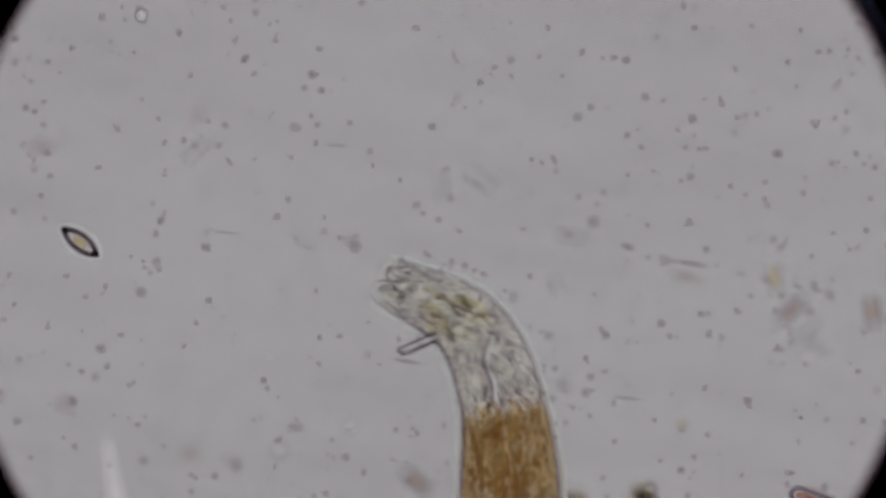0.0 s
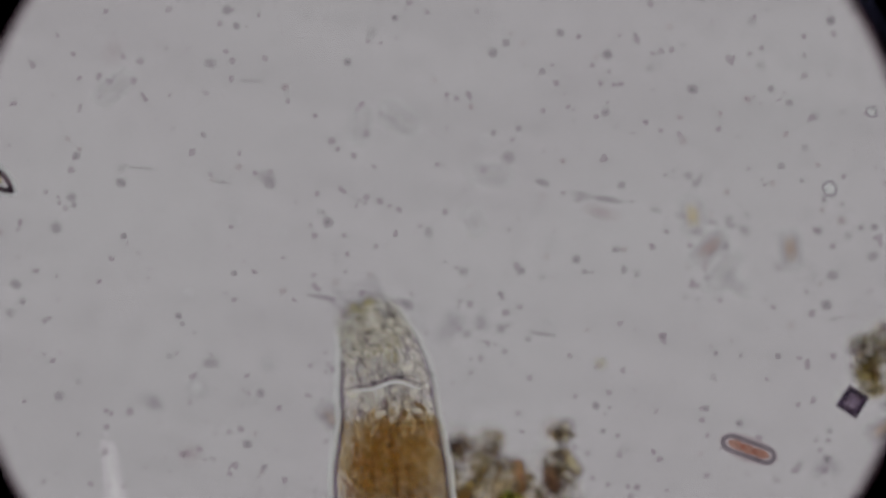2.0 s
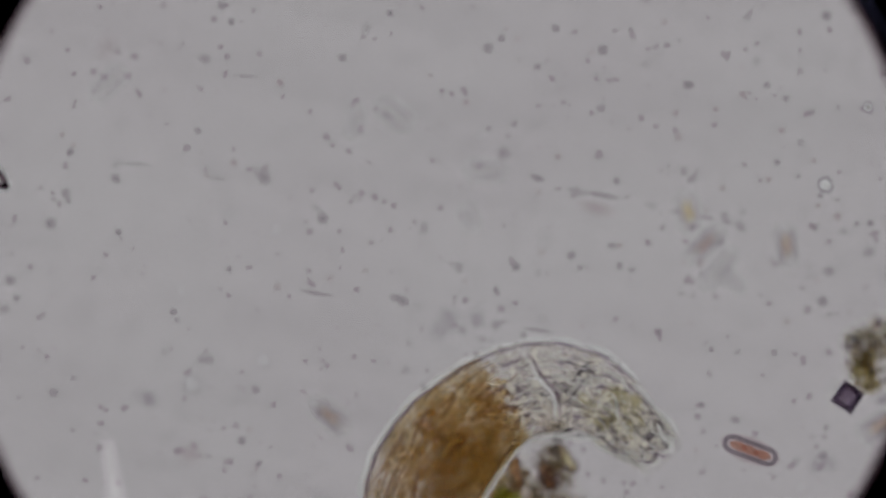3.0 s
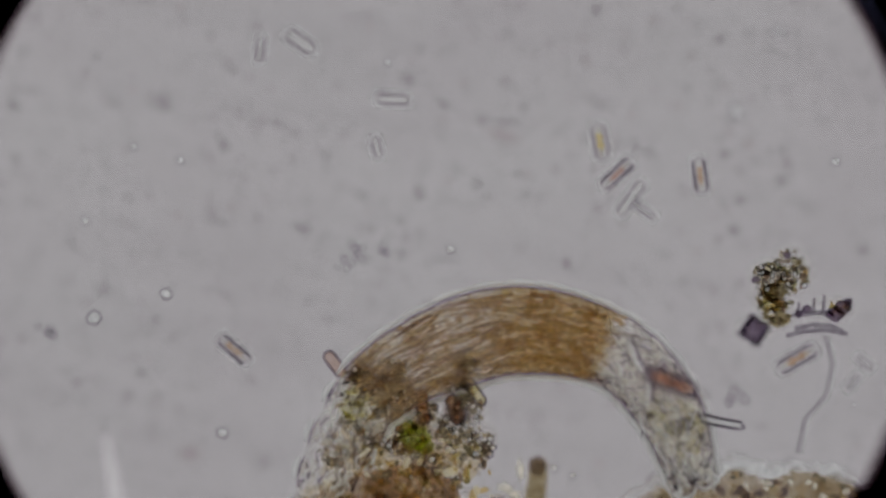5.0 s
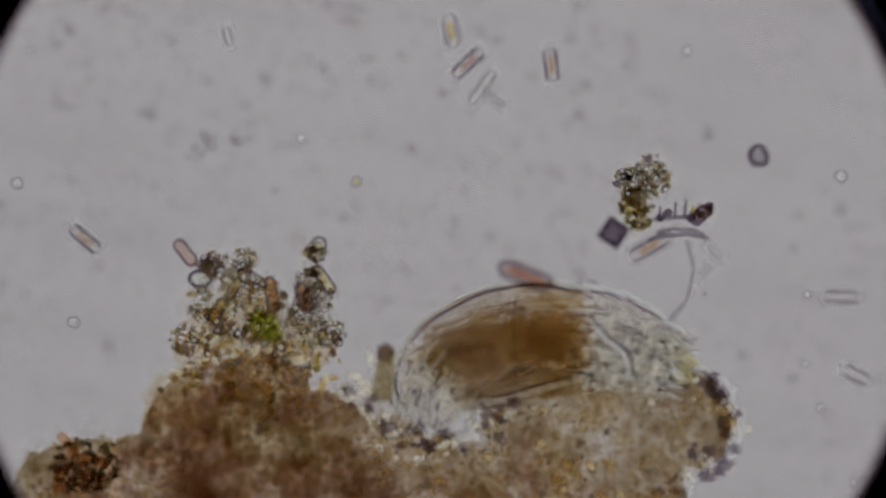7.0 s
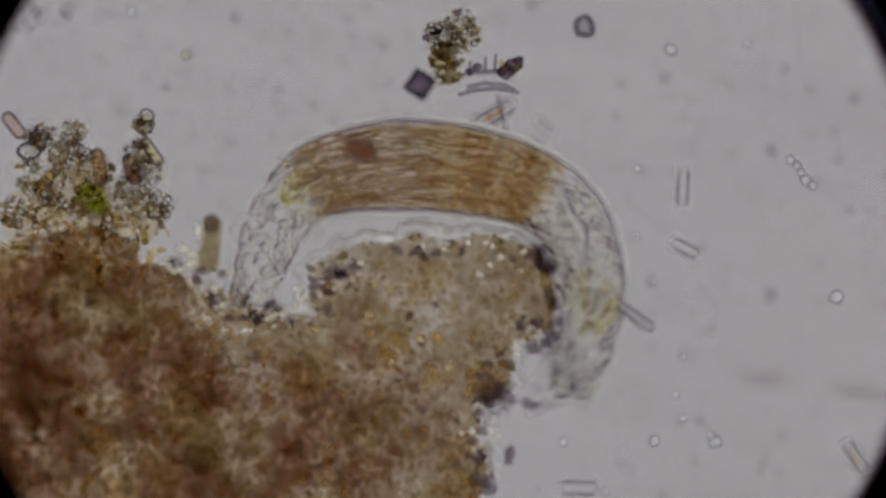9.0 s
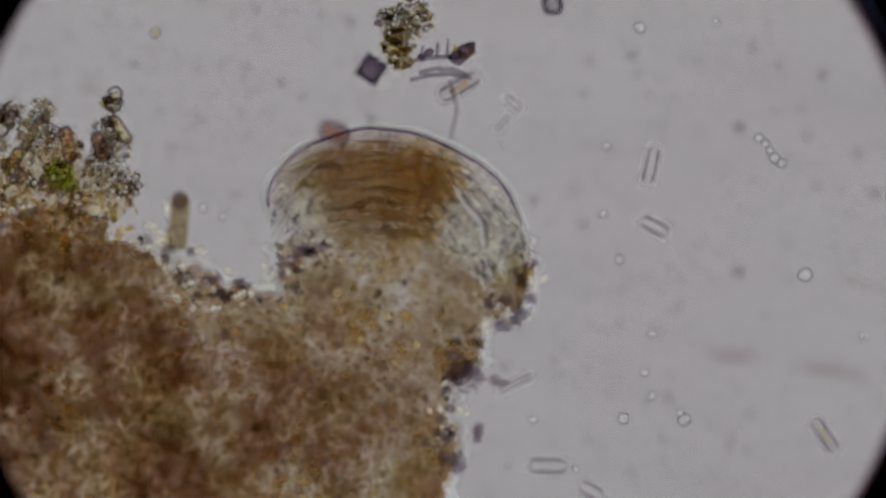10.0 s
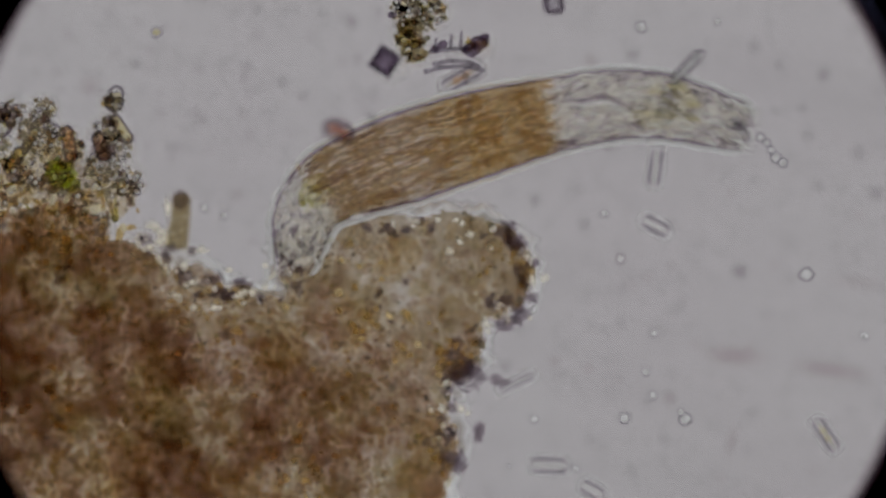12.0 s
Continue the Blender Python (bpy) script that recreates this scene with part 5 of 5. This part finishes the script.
    part("antenna_tip", ball(bmesh.new(), (0.040, 0.062, 0), (0.007, 0.005, 0.005), 2), M_SMOKE, antenna)
    mastax = part("mastax", ball(bmesh.new(), (0, 0.012, 0), (0.046, 0.032, 0.02), 3, 0.5, 2.2, 3.0), M_MASTAX, body, "yellowish jaw apparatus")
    part("jaw", ball(bmesh.new(), (-0.03, -0.022, 0), (0.04, 0.017, 0.015), 3, 0.5, 2.2, 8.0), M_MASTAX, mastax)
    part("jaw", ball(bmesh.new(), (0.03, -0.012, 0), (0.022, 0.012, 0.015), 3, 0.5, 2.2, 9.0), M_MASTAX, mastax)
    bladder = part("bladder", ball(bmesh.new(), (0, 0.008, 0), (0.03, 0.026, 0.02), 3, 0.6, 2.0, 6.0), M_BLADDER, body, "yellow-green bladder")
    lobes = []
    for name, label, y0, w, h in (("rostrum", "grey knobbed snout lobe", 0.018, 0.026, 0.017), ("mouth_lobe", "grey mouth lobe", -0.017, 0.03, 0.019)):
        lobe = part(name, ball(bmesh.new(), (0.0, y0, 0), (w, h, 0.014), 3, 0.35, 2.5, y0 * 100), M_HORN, body, label)
        us = [-2.0 + 4.0 * i / 14 for i in range(15)]
        # Lobe rims, halos, clefts and glints are drawn as dark and white bodies.
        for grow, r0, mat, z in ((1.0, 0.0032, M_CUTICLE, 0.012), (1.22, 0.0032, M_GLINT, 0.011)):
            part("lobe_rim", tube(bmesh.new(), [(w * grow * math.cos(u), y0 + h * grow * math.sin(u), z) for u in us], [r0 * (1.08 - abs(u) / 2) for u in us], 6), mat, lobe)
        for q in range(3):
            part("bright_bead", ball(bmesh.new(), (-0.010 + 0.013 * q, y0 + 0.006 * (-1) ** q, 0.014), (0.0065, 0.0048, 0.004), 2), M_SPARK, lobe, "bright bead with its glint as white colour")
        part("dark_cleft", tube(bmesh.new(), [(-0.02, y0 * 0.4, 0.013), (0.0, y0 * 0.5, 0.013), (0.016, y0 * 0.3, 0.013)], [0.002, 0.0035, 0.002], 6), M_CUTICLE, lobe)
        lobes.append(lobe)
    us = [-1 + i / 6 for i in range(13)]
    # Neck fold: its dark line and gleam are two coloured tubes.
    collar = part("collar", tube(bmesh.new(), [(0.012 * (1 - u * u) - 0.004 * math.sin(5 * u), 0.068 * u, 0.085) for u in us], [0.0008 + 0.0026 * (1 - u * u) for u in us], 6), M_CUTICLE, body, "dark rolled skin fold at the neck")
    part("collar_gleam", tube(bmesh.new(), [(0.012 * (1 - u * u) - 0.004 * math.sin(5 * u) - 0.008, 0.064 * u, 0.085) for u in us], [0.0006 + 0.0026 * (1 - u * u) for u in us], 6), M_LIGHTFOLD, collar)
    rnd = random.Random(77)
    cilia = part("crown_disc", ball(bmesh.new(), (-0.01, 0, 0), (0.012, 0.036, 0.02), 2, 0.3, 2.0, 4.0), M_HORN, body, "pale disc that bears the cilia")
    for k in range(22):
        y = -0.042 + 0.084 * k / 21
        run = rnd.uniform(0.03, 0.05)
        lean = y * 0.25 + rnd.uniform(-0.006, 0.012)
        pts = [(-0.012, y * 0.8, 0), (run * 0.4, y + lean * 0.3, 0), (run, y + lean, 0)]
        part("cilium", tube(bmesh.new(), pts, [0.0022, 0.0018, 0.0008], 5), M_FOLD if k % 2 else M_LIGHTFOLD, cilia)
    tagged(body, "brown-gutted bdelloid rotifer with clear head and foot", "rotifer")
    return body, pieces, antenna, mastax, lobes, bladder, collar, cilia


OLIVE = ((0.6, 0.52, 0.29), (9, 100, 60), 40, 0.40, 0.7, 0.0, 62, 0.3, (0.66, 0.52, 0.32))
ORANGE = ((0.52, 0.36, 0.105), (24, 70, 60), 40, 0.62, 0.4, 0.0, 66, 0.3, (0.66, 0.45, 0.18))
M_GUT = tissue("olive_brown_gut", 0.056, *OLIVE, speckle=0.45, load=0.114)
M_GUT_BACK = tissue("olive_brown_gut_end", 0.056, *OLIVE, speckle=0.45, load=0.114, cut=-1)
M_GUT_FRONT = tissue("orange_brown_gut", 0.056, *ORANGE, speckle=0.65, load=0.225)
M_GUT_TIP = tissue("orange_brown_gut_end", 0.056, *ORANGE, speckle=0.65, load=0.225, cut=1)
M_TAIL = tissue("clear_foot", 0.046, (0.8, 0.79, 0.77), (14, 60, 60), 46, 0.1, 0.5, 1.35, 90, white=0.46, speckle=0.6, load=0.42)
M_HEADSKIN = tissue("clear_head", 0.054, (0.66, 0.62, 0.57), (30, 70, 70), 44, 0.08, 0.4, 1.4, 95, white=0.47, speckle=0.65, load=0.28)
M_FOLD = dyed("dark_fold", (0.56, 0.5, 0.57), 60)
M_GRANULE = dyed("umber_granule", (0.79, 0.68, 0.56), 60)
M_PALEGRANULE = dyed("pale_gut_granule", (0.98, 0.94, 0.82), 60, white=0.3, scatter=(0.8, 0.6, 0.3))
M_FOLD_SOFT = dyed("umber_fold", (0.68, 0.58, 0.55), 60)
M_LIGHTFOLD = dyed("light_fold", (0.99, 0.98, 0.95), 60, white=0.6)
M_TANFOLD = dyed("tan_fold", (0.98, 0.95, 0.9), 60, white=0.34, scatter=(0.72, 0.56, 0.34))
# Dark dye for edge and fold lines, refraction as colour.
M_CUTICLE = dyed("dark_line", (0.53, 0.47, 0.56))
M_HORN = dyed("horn_grey", (0.76, 0.75, 0.72), 90, 0.3, 1.8)
M_MASTAX = dyed("mastax_yellow", (0.92, 0.89, 0.62), 50, white=0.32, scatter=(0.9, 0.84, 0.52))
M_BLADDER = floc("bladder_yellow", (0.8, 0.78, 0.4), 0.7, 30, 80, 0.5)
M_PALEHORN = dyed("pale_horn", (0.97, 0.97, 0.95), 90, 0.3, 1.8, white=0.65)

HUNCHED = (1.275, 1.305)    # widths at which the belly sinks into the heap

# Landmarks of the body axis at each time, in the view of that time:
# width (1 stretched, up to WIDE), then foot, start, middle and end of the brown trunk, middle and tip of the head.
POSES = []


TUCKED = []        # times at which the antenna is folded in
BRUSH = []         # times at which the crown of cilia is spread


def along(points, run):
    """The point at that distance along a line of points, and beyond its end."""
    for k, (p, q) in enumerate(zip(points, points[1:])):
        d = math.dist(p, q)
        if run <= d or k == len(points) - 2:
            return p[0] + (q[0] - p[0]) * run / d, p[1] + (q[1] - p[1]) * run / d
        run -= d


def at_time(t, width, *landmarks, sink=0.0, tuck=False, brush=False):
    if tuck:
        TUCKED.append(t)
    if brush:
        BRUSH.append(t)
    if t <= 2.7:
        # the rear of the animal lies stretched out of sight
        tail = landmarks[3::-1]
        first = math.dist(tail[0], tail[1])
        whole = first + math.dist(tail[1], tail[2])
        landmarks = (along(tail, 1.4 * whole + 240), along(tail, 1.4 * whole), along(tail, 1.4 * first), *landmarks[3:])
    z = 0.18 - 0.095 * max(0.0, min(1.0, (t - 2.7) / 1.6))
    POSES.append((t, width, [spot(x, y, z - sink * max(0, i - 3) / 2, t) for i, (x, y) in enumerate(landmarks)]))


at_time(0.0, 1.15, (880, 1245), (900, 1010), (905, 870), (890, 725), (830, 580), (690, 500))
at_time(0.2, 1.12, (880, 1245), (895, 1010), (880, 850), (830, 690), (710, 560), (580, 500))
at_time(0.3, 1.12, (880, 1245), (890, 1010), (865, 850), (820, 690), (710, 570), (580, 510))
at_time(0.4, 1.2, (880, 1245), (890, 1010), (870, 850), (825, 710), (740, 590), (610, 520))
at_time(0.5, 1.26, (868, 1245), (868, 1020), (848, 880), (812, 750), (772, 640), (706, 560), brush=True)
at_time(0.6, 1.35, (875, 1245), (875, 1030), (850, 910), (835, 785), (830, 690), (800, 605), tuck=True, brush=True)
at_time(0.7, 1.35, (860, 1225), (852, 1010), (838, 895), (835, 780), (838, 695), (842, 605), tuck=True)
at_time(0.85, 1.35, (835, 1195), (820, 990), (808, 885), (818, 775), (835, 690), (855, 605), tuck=True)
at_time(1.0, 1.28, (805, 1165), (787, 975), (771, 865), (803, 745), (845, 668), (880, 612), tuck=True)
at_time(1.2, 1.35, (757, 1145), (735, 960), (740, 860), (790, 750), (840, 660), (855, 575), tuck=True)
at_time(1.4, 1.3, (740, 1135), (720, 950), (730, 850), (765, 725), (805, 630), (835, 530))
at_time(1.5, 1.25, (727, 1135), (712, 940), (708, 830), (730, 700), (750, 580), (748, 450))
at_time(1.6, 1.2, (727, 1135), (705, 940), (695, 825), (702, 690), (690, 560), (640, 430))
at_time(1.8, 1.25, (730, 1135), (705, 950), (690, 840), (670, 695), (610, 570), (450, 520), brush=True, tuck=True)
at_time(2.0, 1.3, (728, 1135), (700, 950), (690, 850), (688, 745), (675, 640), (640, 535), brush=True, tuck=True)
at_time(2.3, 1.35, (726, 1135), (715, 960), (725, 865), (775, 750), (830, 670), (865, 600), tuck=True)
at_time(2.5, 1.35, (726, 1135), (703, 945), (748, 832), (828, 742), (920, 724), (970, 805), tuck=True)
at_time(2.7, 1.35, (726, 1135), (700, 940), (745, 825), (835, 730), (960, 720), (1050, 840), tuck=True)
at_time(3.5, 1.1, (700, 1140), (760, 850), (880, 740), (1060, 650), (1230, 660), (1370, 740))
at_time(4.3, 1.0, (625, 1065), (780, 740), (980, 645), (1195, 605), (1340, 620), (1510, 690))
at_time(4.5, 1.0, (608, 1055), (738, 735), (938, 632), (1180, 600), (1312, 650), (1435, 788))
at_time(4.6, 1.0, (600, 1050), (735, 735), (940, 630), (1170, 600), (1310, 655), (1415, 780))
at_time(4.8, 1.0, (585, 1030), (710, 715), (905, 610), (1125, 605), (1250, 690), (1310, 830))
at_time(5.0, 1.0, (525, 1000), (655, 700), (870, 590), (1070, 615), (1180, 720), (1230, 860))
at_time(5.2, 1.0, (500, 985), (625, 690), (840, 600), (1050, 650), (1140, 745), (1200, 850))
at_time(5.5, 1.0, (470, 955), (592, 680), (820, 615), (1025, 690), (1115, 750), (1200, 830), tuck=True)
at_time(6.0, 1.02, (455, 930), (645, 665), (880, 640), (1090, 710), (1180, 760), (1280, 810), tuck=True)
at_time(6.3, 1.08, (440, 790), (620, 620), (800, 600), (1000, 670), (1090, 715), (1180, 770), tuck=True)
at_time(6.5, 1.2, (560, 610), (645, 580), (800, 585), (955, 640), (1040, 675), (1115, 720), tuck=True)
at_time(6.7, 1.42, (755, 715), (790, 635), (890, 615), (995, 630), (1060, 650), (1150, 690), tuck=True)
at_time(7.5, 1.2, (700, 710), (740, 620), (860, 570), (990, 540), (1090, 540), (1200, 570))
at_time(8.3, 1.0, (615, 680), (690, 545), (870, 490), (1075, 445), (1240, 440), (1425, 510))
at_time(8.5, 1.0, (593, 625), (680, 476), (880, 399), (1108, 372), (1282, 383), (1422, 500))
at_time(8.7, 1.0, (525, 595), (625, 420), (850, 345), (1070, 365), (1225, 440), (1310, 590))
at_time(8.9, 1.0, (465, 560), (580, 350), (790, 310), (1010, 350), (1115, 470), (1155, 670))
at_time(9.1, 1.0, (420, 530), (510, 320), (700, 285), (915, 350), (990, 500), (920, 710), brush=True)
at_time(9.3, 1.02, (415, 495), (470, 290), (640, 270), (830, 350), (900, 490), (890, 650), brush=True)
at_time(9.5, 1.05, (390, 480), (444, 278), (600, 278), (750, 352), (840, 490), (835, 640), sink=0.06)
at_time(9.65, 1.1, (410, 400), (455, 260), (610, 275), (770, 350), (860, 460), (870, 600), tuck=True)
at_time(9.8, 1.2, (450, 330), (520, 255), (650, 285), (790, 355), (850, 440), (880, 540), tuck=True)
at_time(10.0, 1.275, (526, 398), (560, 342), (672, 328), (790, 350), (848, 400), (886, 458), tuck=True)
at_time(10.25, 1.275, (566, 395), (604, 326), (705, 308), (810, 330), (862, 390), (912, 450), tuck=True)
at_time(10.5, 1.275, (580, 400), (608, 316), (700, 291), (805, 302), (870, 350), (920, 420), tuck=True)
at_time(10.8, 1.305, (500, 455), (530, 340), (645, 310), (775, 300), (870, 325), (960, 380), tuck=True)
at_time(11.0, 1.305, (498, 475), (528, 360), (648, 315), (785, 290), (900, 295), (1050, 315), tuck=True, brush=True)
at_time(11.2, 1.25, (500, 475), (528, 360), (620, 315), (755, 260), (850, 220), (985, 190), tuck=True)
at_time(11.5, 1.25, (500, 475), (526, 368), (620, 310), (750, 245), (850, 170), (980, 85), tuck=True)
at_time(11.7, 1.15, (487, 467), (525, 360), (670, 285), (805, 230), (940, 195), (1115, 190))
at_time(11.9, 1.05, (497, 465), (550, 345), (710, 275), (890, 220), (1050, 190), (1225, 190))
at_time(12.0, 1.0, (518, 468), (574, 338), (760, 265), (975, 205), (1140, 185), (1315, 225))


def axis(marks, s):
    """Point and direction of the body axis at share s (0..3) through the six landmarks."""
    knots = (0.0, 1.0, 1.5, 2.0, 2.5, 3.0)

    def curve(u):
        u = max(0.0, min(3.0, u))
        i = max(k for k in range(5) if knots[k] <= u)
        f = (u - knots[i]) / (knots[i + 1] - knots[i])

        def slope(k):
            a, b = max(0, k - 1), min(5, k + 1)
            return (marks[b] - marks[a]) / (knots[b] - knots[a])
        h = knots[i + 1] - knots[i]
        p, q, a, b = marks[i], marks[i + 1], slope(i) * h, slope(i + 1) * h
        return p * (2 * f ** 3 - 3 * f ** 2 + 1) + a * (f ** 3 - 2 * f ** 2 + f) + q * (3 * f ** 2 - 2 * f ** 3) + b * (f ** 3 - f ** 2)
    d = curve(s + 0.06) - curve(s - 0.06)
    return curve(s), math.atan2(d.y, d.x)


def motions():
    walk(eyepiece, camera_rows(HEIGHT - EYE_DROP))
    body, pieces, antenna, mastax, lobes, bladder, collar, cilia = rotifer

    def at_axis(marks, s, side=0.0, tilt=0.0, ahead=0.0, up=0.0, pleat=0.0):
        p, a = axis(marks, s)
        return Matrix.Translation(p) @ Matrix.Rotation(a, 4, "Z") @ Matrix.Translation((ahead, side, up)) @ Matrix.Rotation(tilt, 4, "X") @ Matrix.Rotation(pleat, 4, "Y")

    def girth_at(s, width):
        g = girth(s) / 1000
        return g * (1 + (width - 1) * (1 if s < 2.2 else max(0.3, 1 - (s - 2.2) * 1.2)))
    def at_edge(marks, s, width, sign, u0):
        ends = []
        for step in (-0.07, 0.0, 0.07):
            p, a = axis(marks, u0 + step)
            g = girth_at(max(0.0, min(3.0, s + step)), width)
            if s > 2.4:
                g *= 1 - pulled(marks) * min(0.7, (s - 2.4) * 1.6)
            if sign < 0 and (width > 1.4 or width in HUNCHED):
                g *= 0.62 if s > 0.8 else 0.9
            ends.append(p + Vector((-math.sin(a), math.cos(a), 0)) * (sign * g))
        d = ends[2] - ends[0]
        a = axis(marks, u0)[1]
        if d.x * math.cos(a) + d.y * math.sin(a) < 0.004:
            d = Vector((math.cos(a), math.sin(a), 0))
        return Matrix.Translation(ends[1]) @ Matrix.Rotation(math.atan2(d.y, d.x), 4, "Z")
    def pulled(marks):
        """How far the head is drawn in, 0 to 1."""
        return max(0.0, min(1.0, (0.3 - (marks[5] - marks[3]).length) / 0.16))

    def hidden(marks):
        """The antenna follows only when the head is almost in."""
        return max(0.0, (pulled(marks) - 0.6) / 0.4)

    def drawn(s, marks):
        """Where ring s sits along the axis once the head is drawn in."""
        k = pulled(marks)
        if s < 2 or not k:
            return s
        return (1 - k) * s + k * (2 + (s - 2) / 0.6 if s < 2.6 else 3 - (s - 2.6) * 0.8) - 0.1 * k * (s - 2)
    for s, ring, flank in pieces:
        rows, left, right = [], [], []
        for t, width, marks in POSES:
            w = girth_at(s, width) / (girth(s) / 1000)
            u = drawn(s, marks)
            tilt = math.asin(min(1.0, math.sqrt(max(0.0, (w * w - 1) / (WIDE * WIDE - 1)))))
            sunk = 0.018 * max(0.0, min(1.0, (width - 1.36) / 0.06)) if 1 < s < 2 and round((s - 1) * TRUNK - 0.5) % 3 == 1 else 0.0
            # every other ring folds upright inside its neighbours when the trunk shortens
            short = max(0.0, min(1.0, (0.36 - (marks[3] - marks[1]).length) / 0.12))
            pleat = radians(80) * short if 1 < s < 2 and round((s - 1) * TRUNK - 0.5) % 2 else 0.0
            rows.append((t, at_axis(marks, u, side=-sunk, tilt=tilt, pleat=pleat)))
            left.append((t, at_edge(marks, s, width, 1, u)))
            right.append((t, at_edge(marks, s, width, -1, u)))
        walk(ring, rows)
        walk(flank[0], left)
        walk(flank[1], right)
    folded = [(t, max(hidden(m), float(t in TUCKED)), m) for t, w, m in POSES]
    walk(antenna, [(t, at_axis(m, drawn(2.62, m) * (1 - k) + 2.2 * k, side=0.045 - 0.075 * k)) for t, k, m in folded])
    walk(cilia, [(t, at_axis(m, 3.0) if t in BRUSH else at_axis(m, drawn(2.62, m))) for t, w, m in POSES])
    # the neck fold lies crosswise while the head is half drawn in, lengthwise otherwise
    walk(collar, [(t, at_axis(m, drawn(2.22, m)) @ Matrix.Rotation(radians(78) * (1 - min(1.0, 2.5 * pulled(m)) * max(0.0, min(1.0, (0.72 - pulled(m)) / 0.12))), 4, "Z")) for t, w, m in POSES])
    walk(mastax, [(t, at_axis(m, drawn(2.64, m))) for t, w, m in POSES])
    walk(bladder, [(t, at_axis(m, 0.93)) for t, w, m in POSES])
    for lobe in lobes:
        walk(lobe, [(t, at_axis(m, drawn(2.95, m))) for t, w, m in POSES])
    # the red rod, shoved along
    walk(red_rod, [(t, Matrix.Translation(spot(x, y, 0.205, t)) @ Matrix.Rotation(radians(-a), 4, "Z") @ Matrix.Rotation(radians(60) * min(1, max(0, (t - 6.7) / 1.6)), 4, "Y")) for t, x, y, a in
                   ((0.0, 1445, 888, 20), (1.2, 1342, 813, 18), (1.8, 1322, 795, 20), (2.5, 1333, 800, 20), (4.3, 1271, 752, 22), (4.6, 1247, 733, 22),
                    (5.0, 1187, 676, 22), (5.5, 1128, 635, 22), (6.0, 1100, 614, 22), (6.5, 980, 525, 22), (6.7, 952, 505, 22), (8.3, 790, 380, 22),
                    (9.5, 596, 236, 22), (10.5, 584, 230, 22), (12.0, 600, 232, 22))])
    # a rod that the current turns over
    walk(drifter, [(t, Matrix.Translation(spot(x, y, 0.02, t)) @ Matrix.Rotation(radians(-a), 4, "Z")) for t, x, y, a in
                   ((0.0, 2074, 960, -4), (6.5, 1536, 556, -4), (6.7, 1510, 537, -4), (7.8, 1405, 480, 45), (8.9, 1232, 350, 88), (9.5, 1145, 292, 108), (10.5, 1155, 292, 98), (11.5, 1147, 294, 108), (12.0, 1160, 297, 96))])
    # the tan rod beside the cluster's thread
    walk(nudged, [(t, Matrix.Translation(spot(1352, 589, 0.02, 5.5) + Vector((dx / 1000, -dy / 1000, 0))) @ Matrix.Rotation(radians(30), 4, "Z")) for t, dx, dy in
                  ((0.0, 0, 0), (6.7, 0, 0), (8.3, 28, -16), (9.0, 30, -12), (10.0, 22, -22), (10.5, 25, -18), (11.0, 14, -20), (12.0, 25, -37))])
    # the floating cluster, nudged by the animal's wake
    x0, y0 = 1282, 536
    base = cluster.matrix_basis.copy()
    home = spot(x0, y0, 0.05, 5.5)
    walk(cluster, [(t, Matrix.Translation(spot(x, y, 0.05, t) - home) @ base) for t, x, y in
                   ((0.0, 1660, 818), (2.5, 1503, 707), (4.3, 1440, 645), (4.6, 1403, 634), (5.0, 1334, 583), (5.5, 1282, 536), (6.0, 1240, 515), (6.5, 1116, 420), (6.7, 1110, 430),
                    (8.3, 932, 288), (8.5, 868, 240), (8.9, 778, 172), (9.2, 722, 145), (9.5, 700, 133), (10.0, 668, 130), (10.5, 704, 116), (11.0, 660, 120), (11.5, 656, 114), (12.0, 692, 116))])


build_microscope()
eyepiece = build_eyepiece()
rotifer = build_rotifer()
build_heap()
build_crown()
cluster = build_satellite()
red_rod = build_red_rod()
drifter, nudged = build_small_life()
build_specks()
motions()
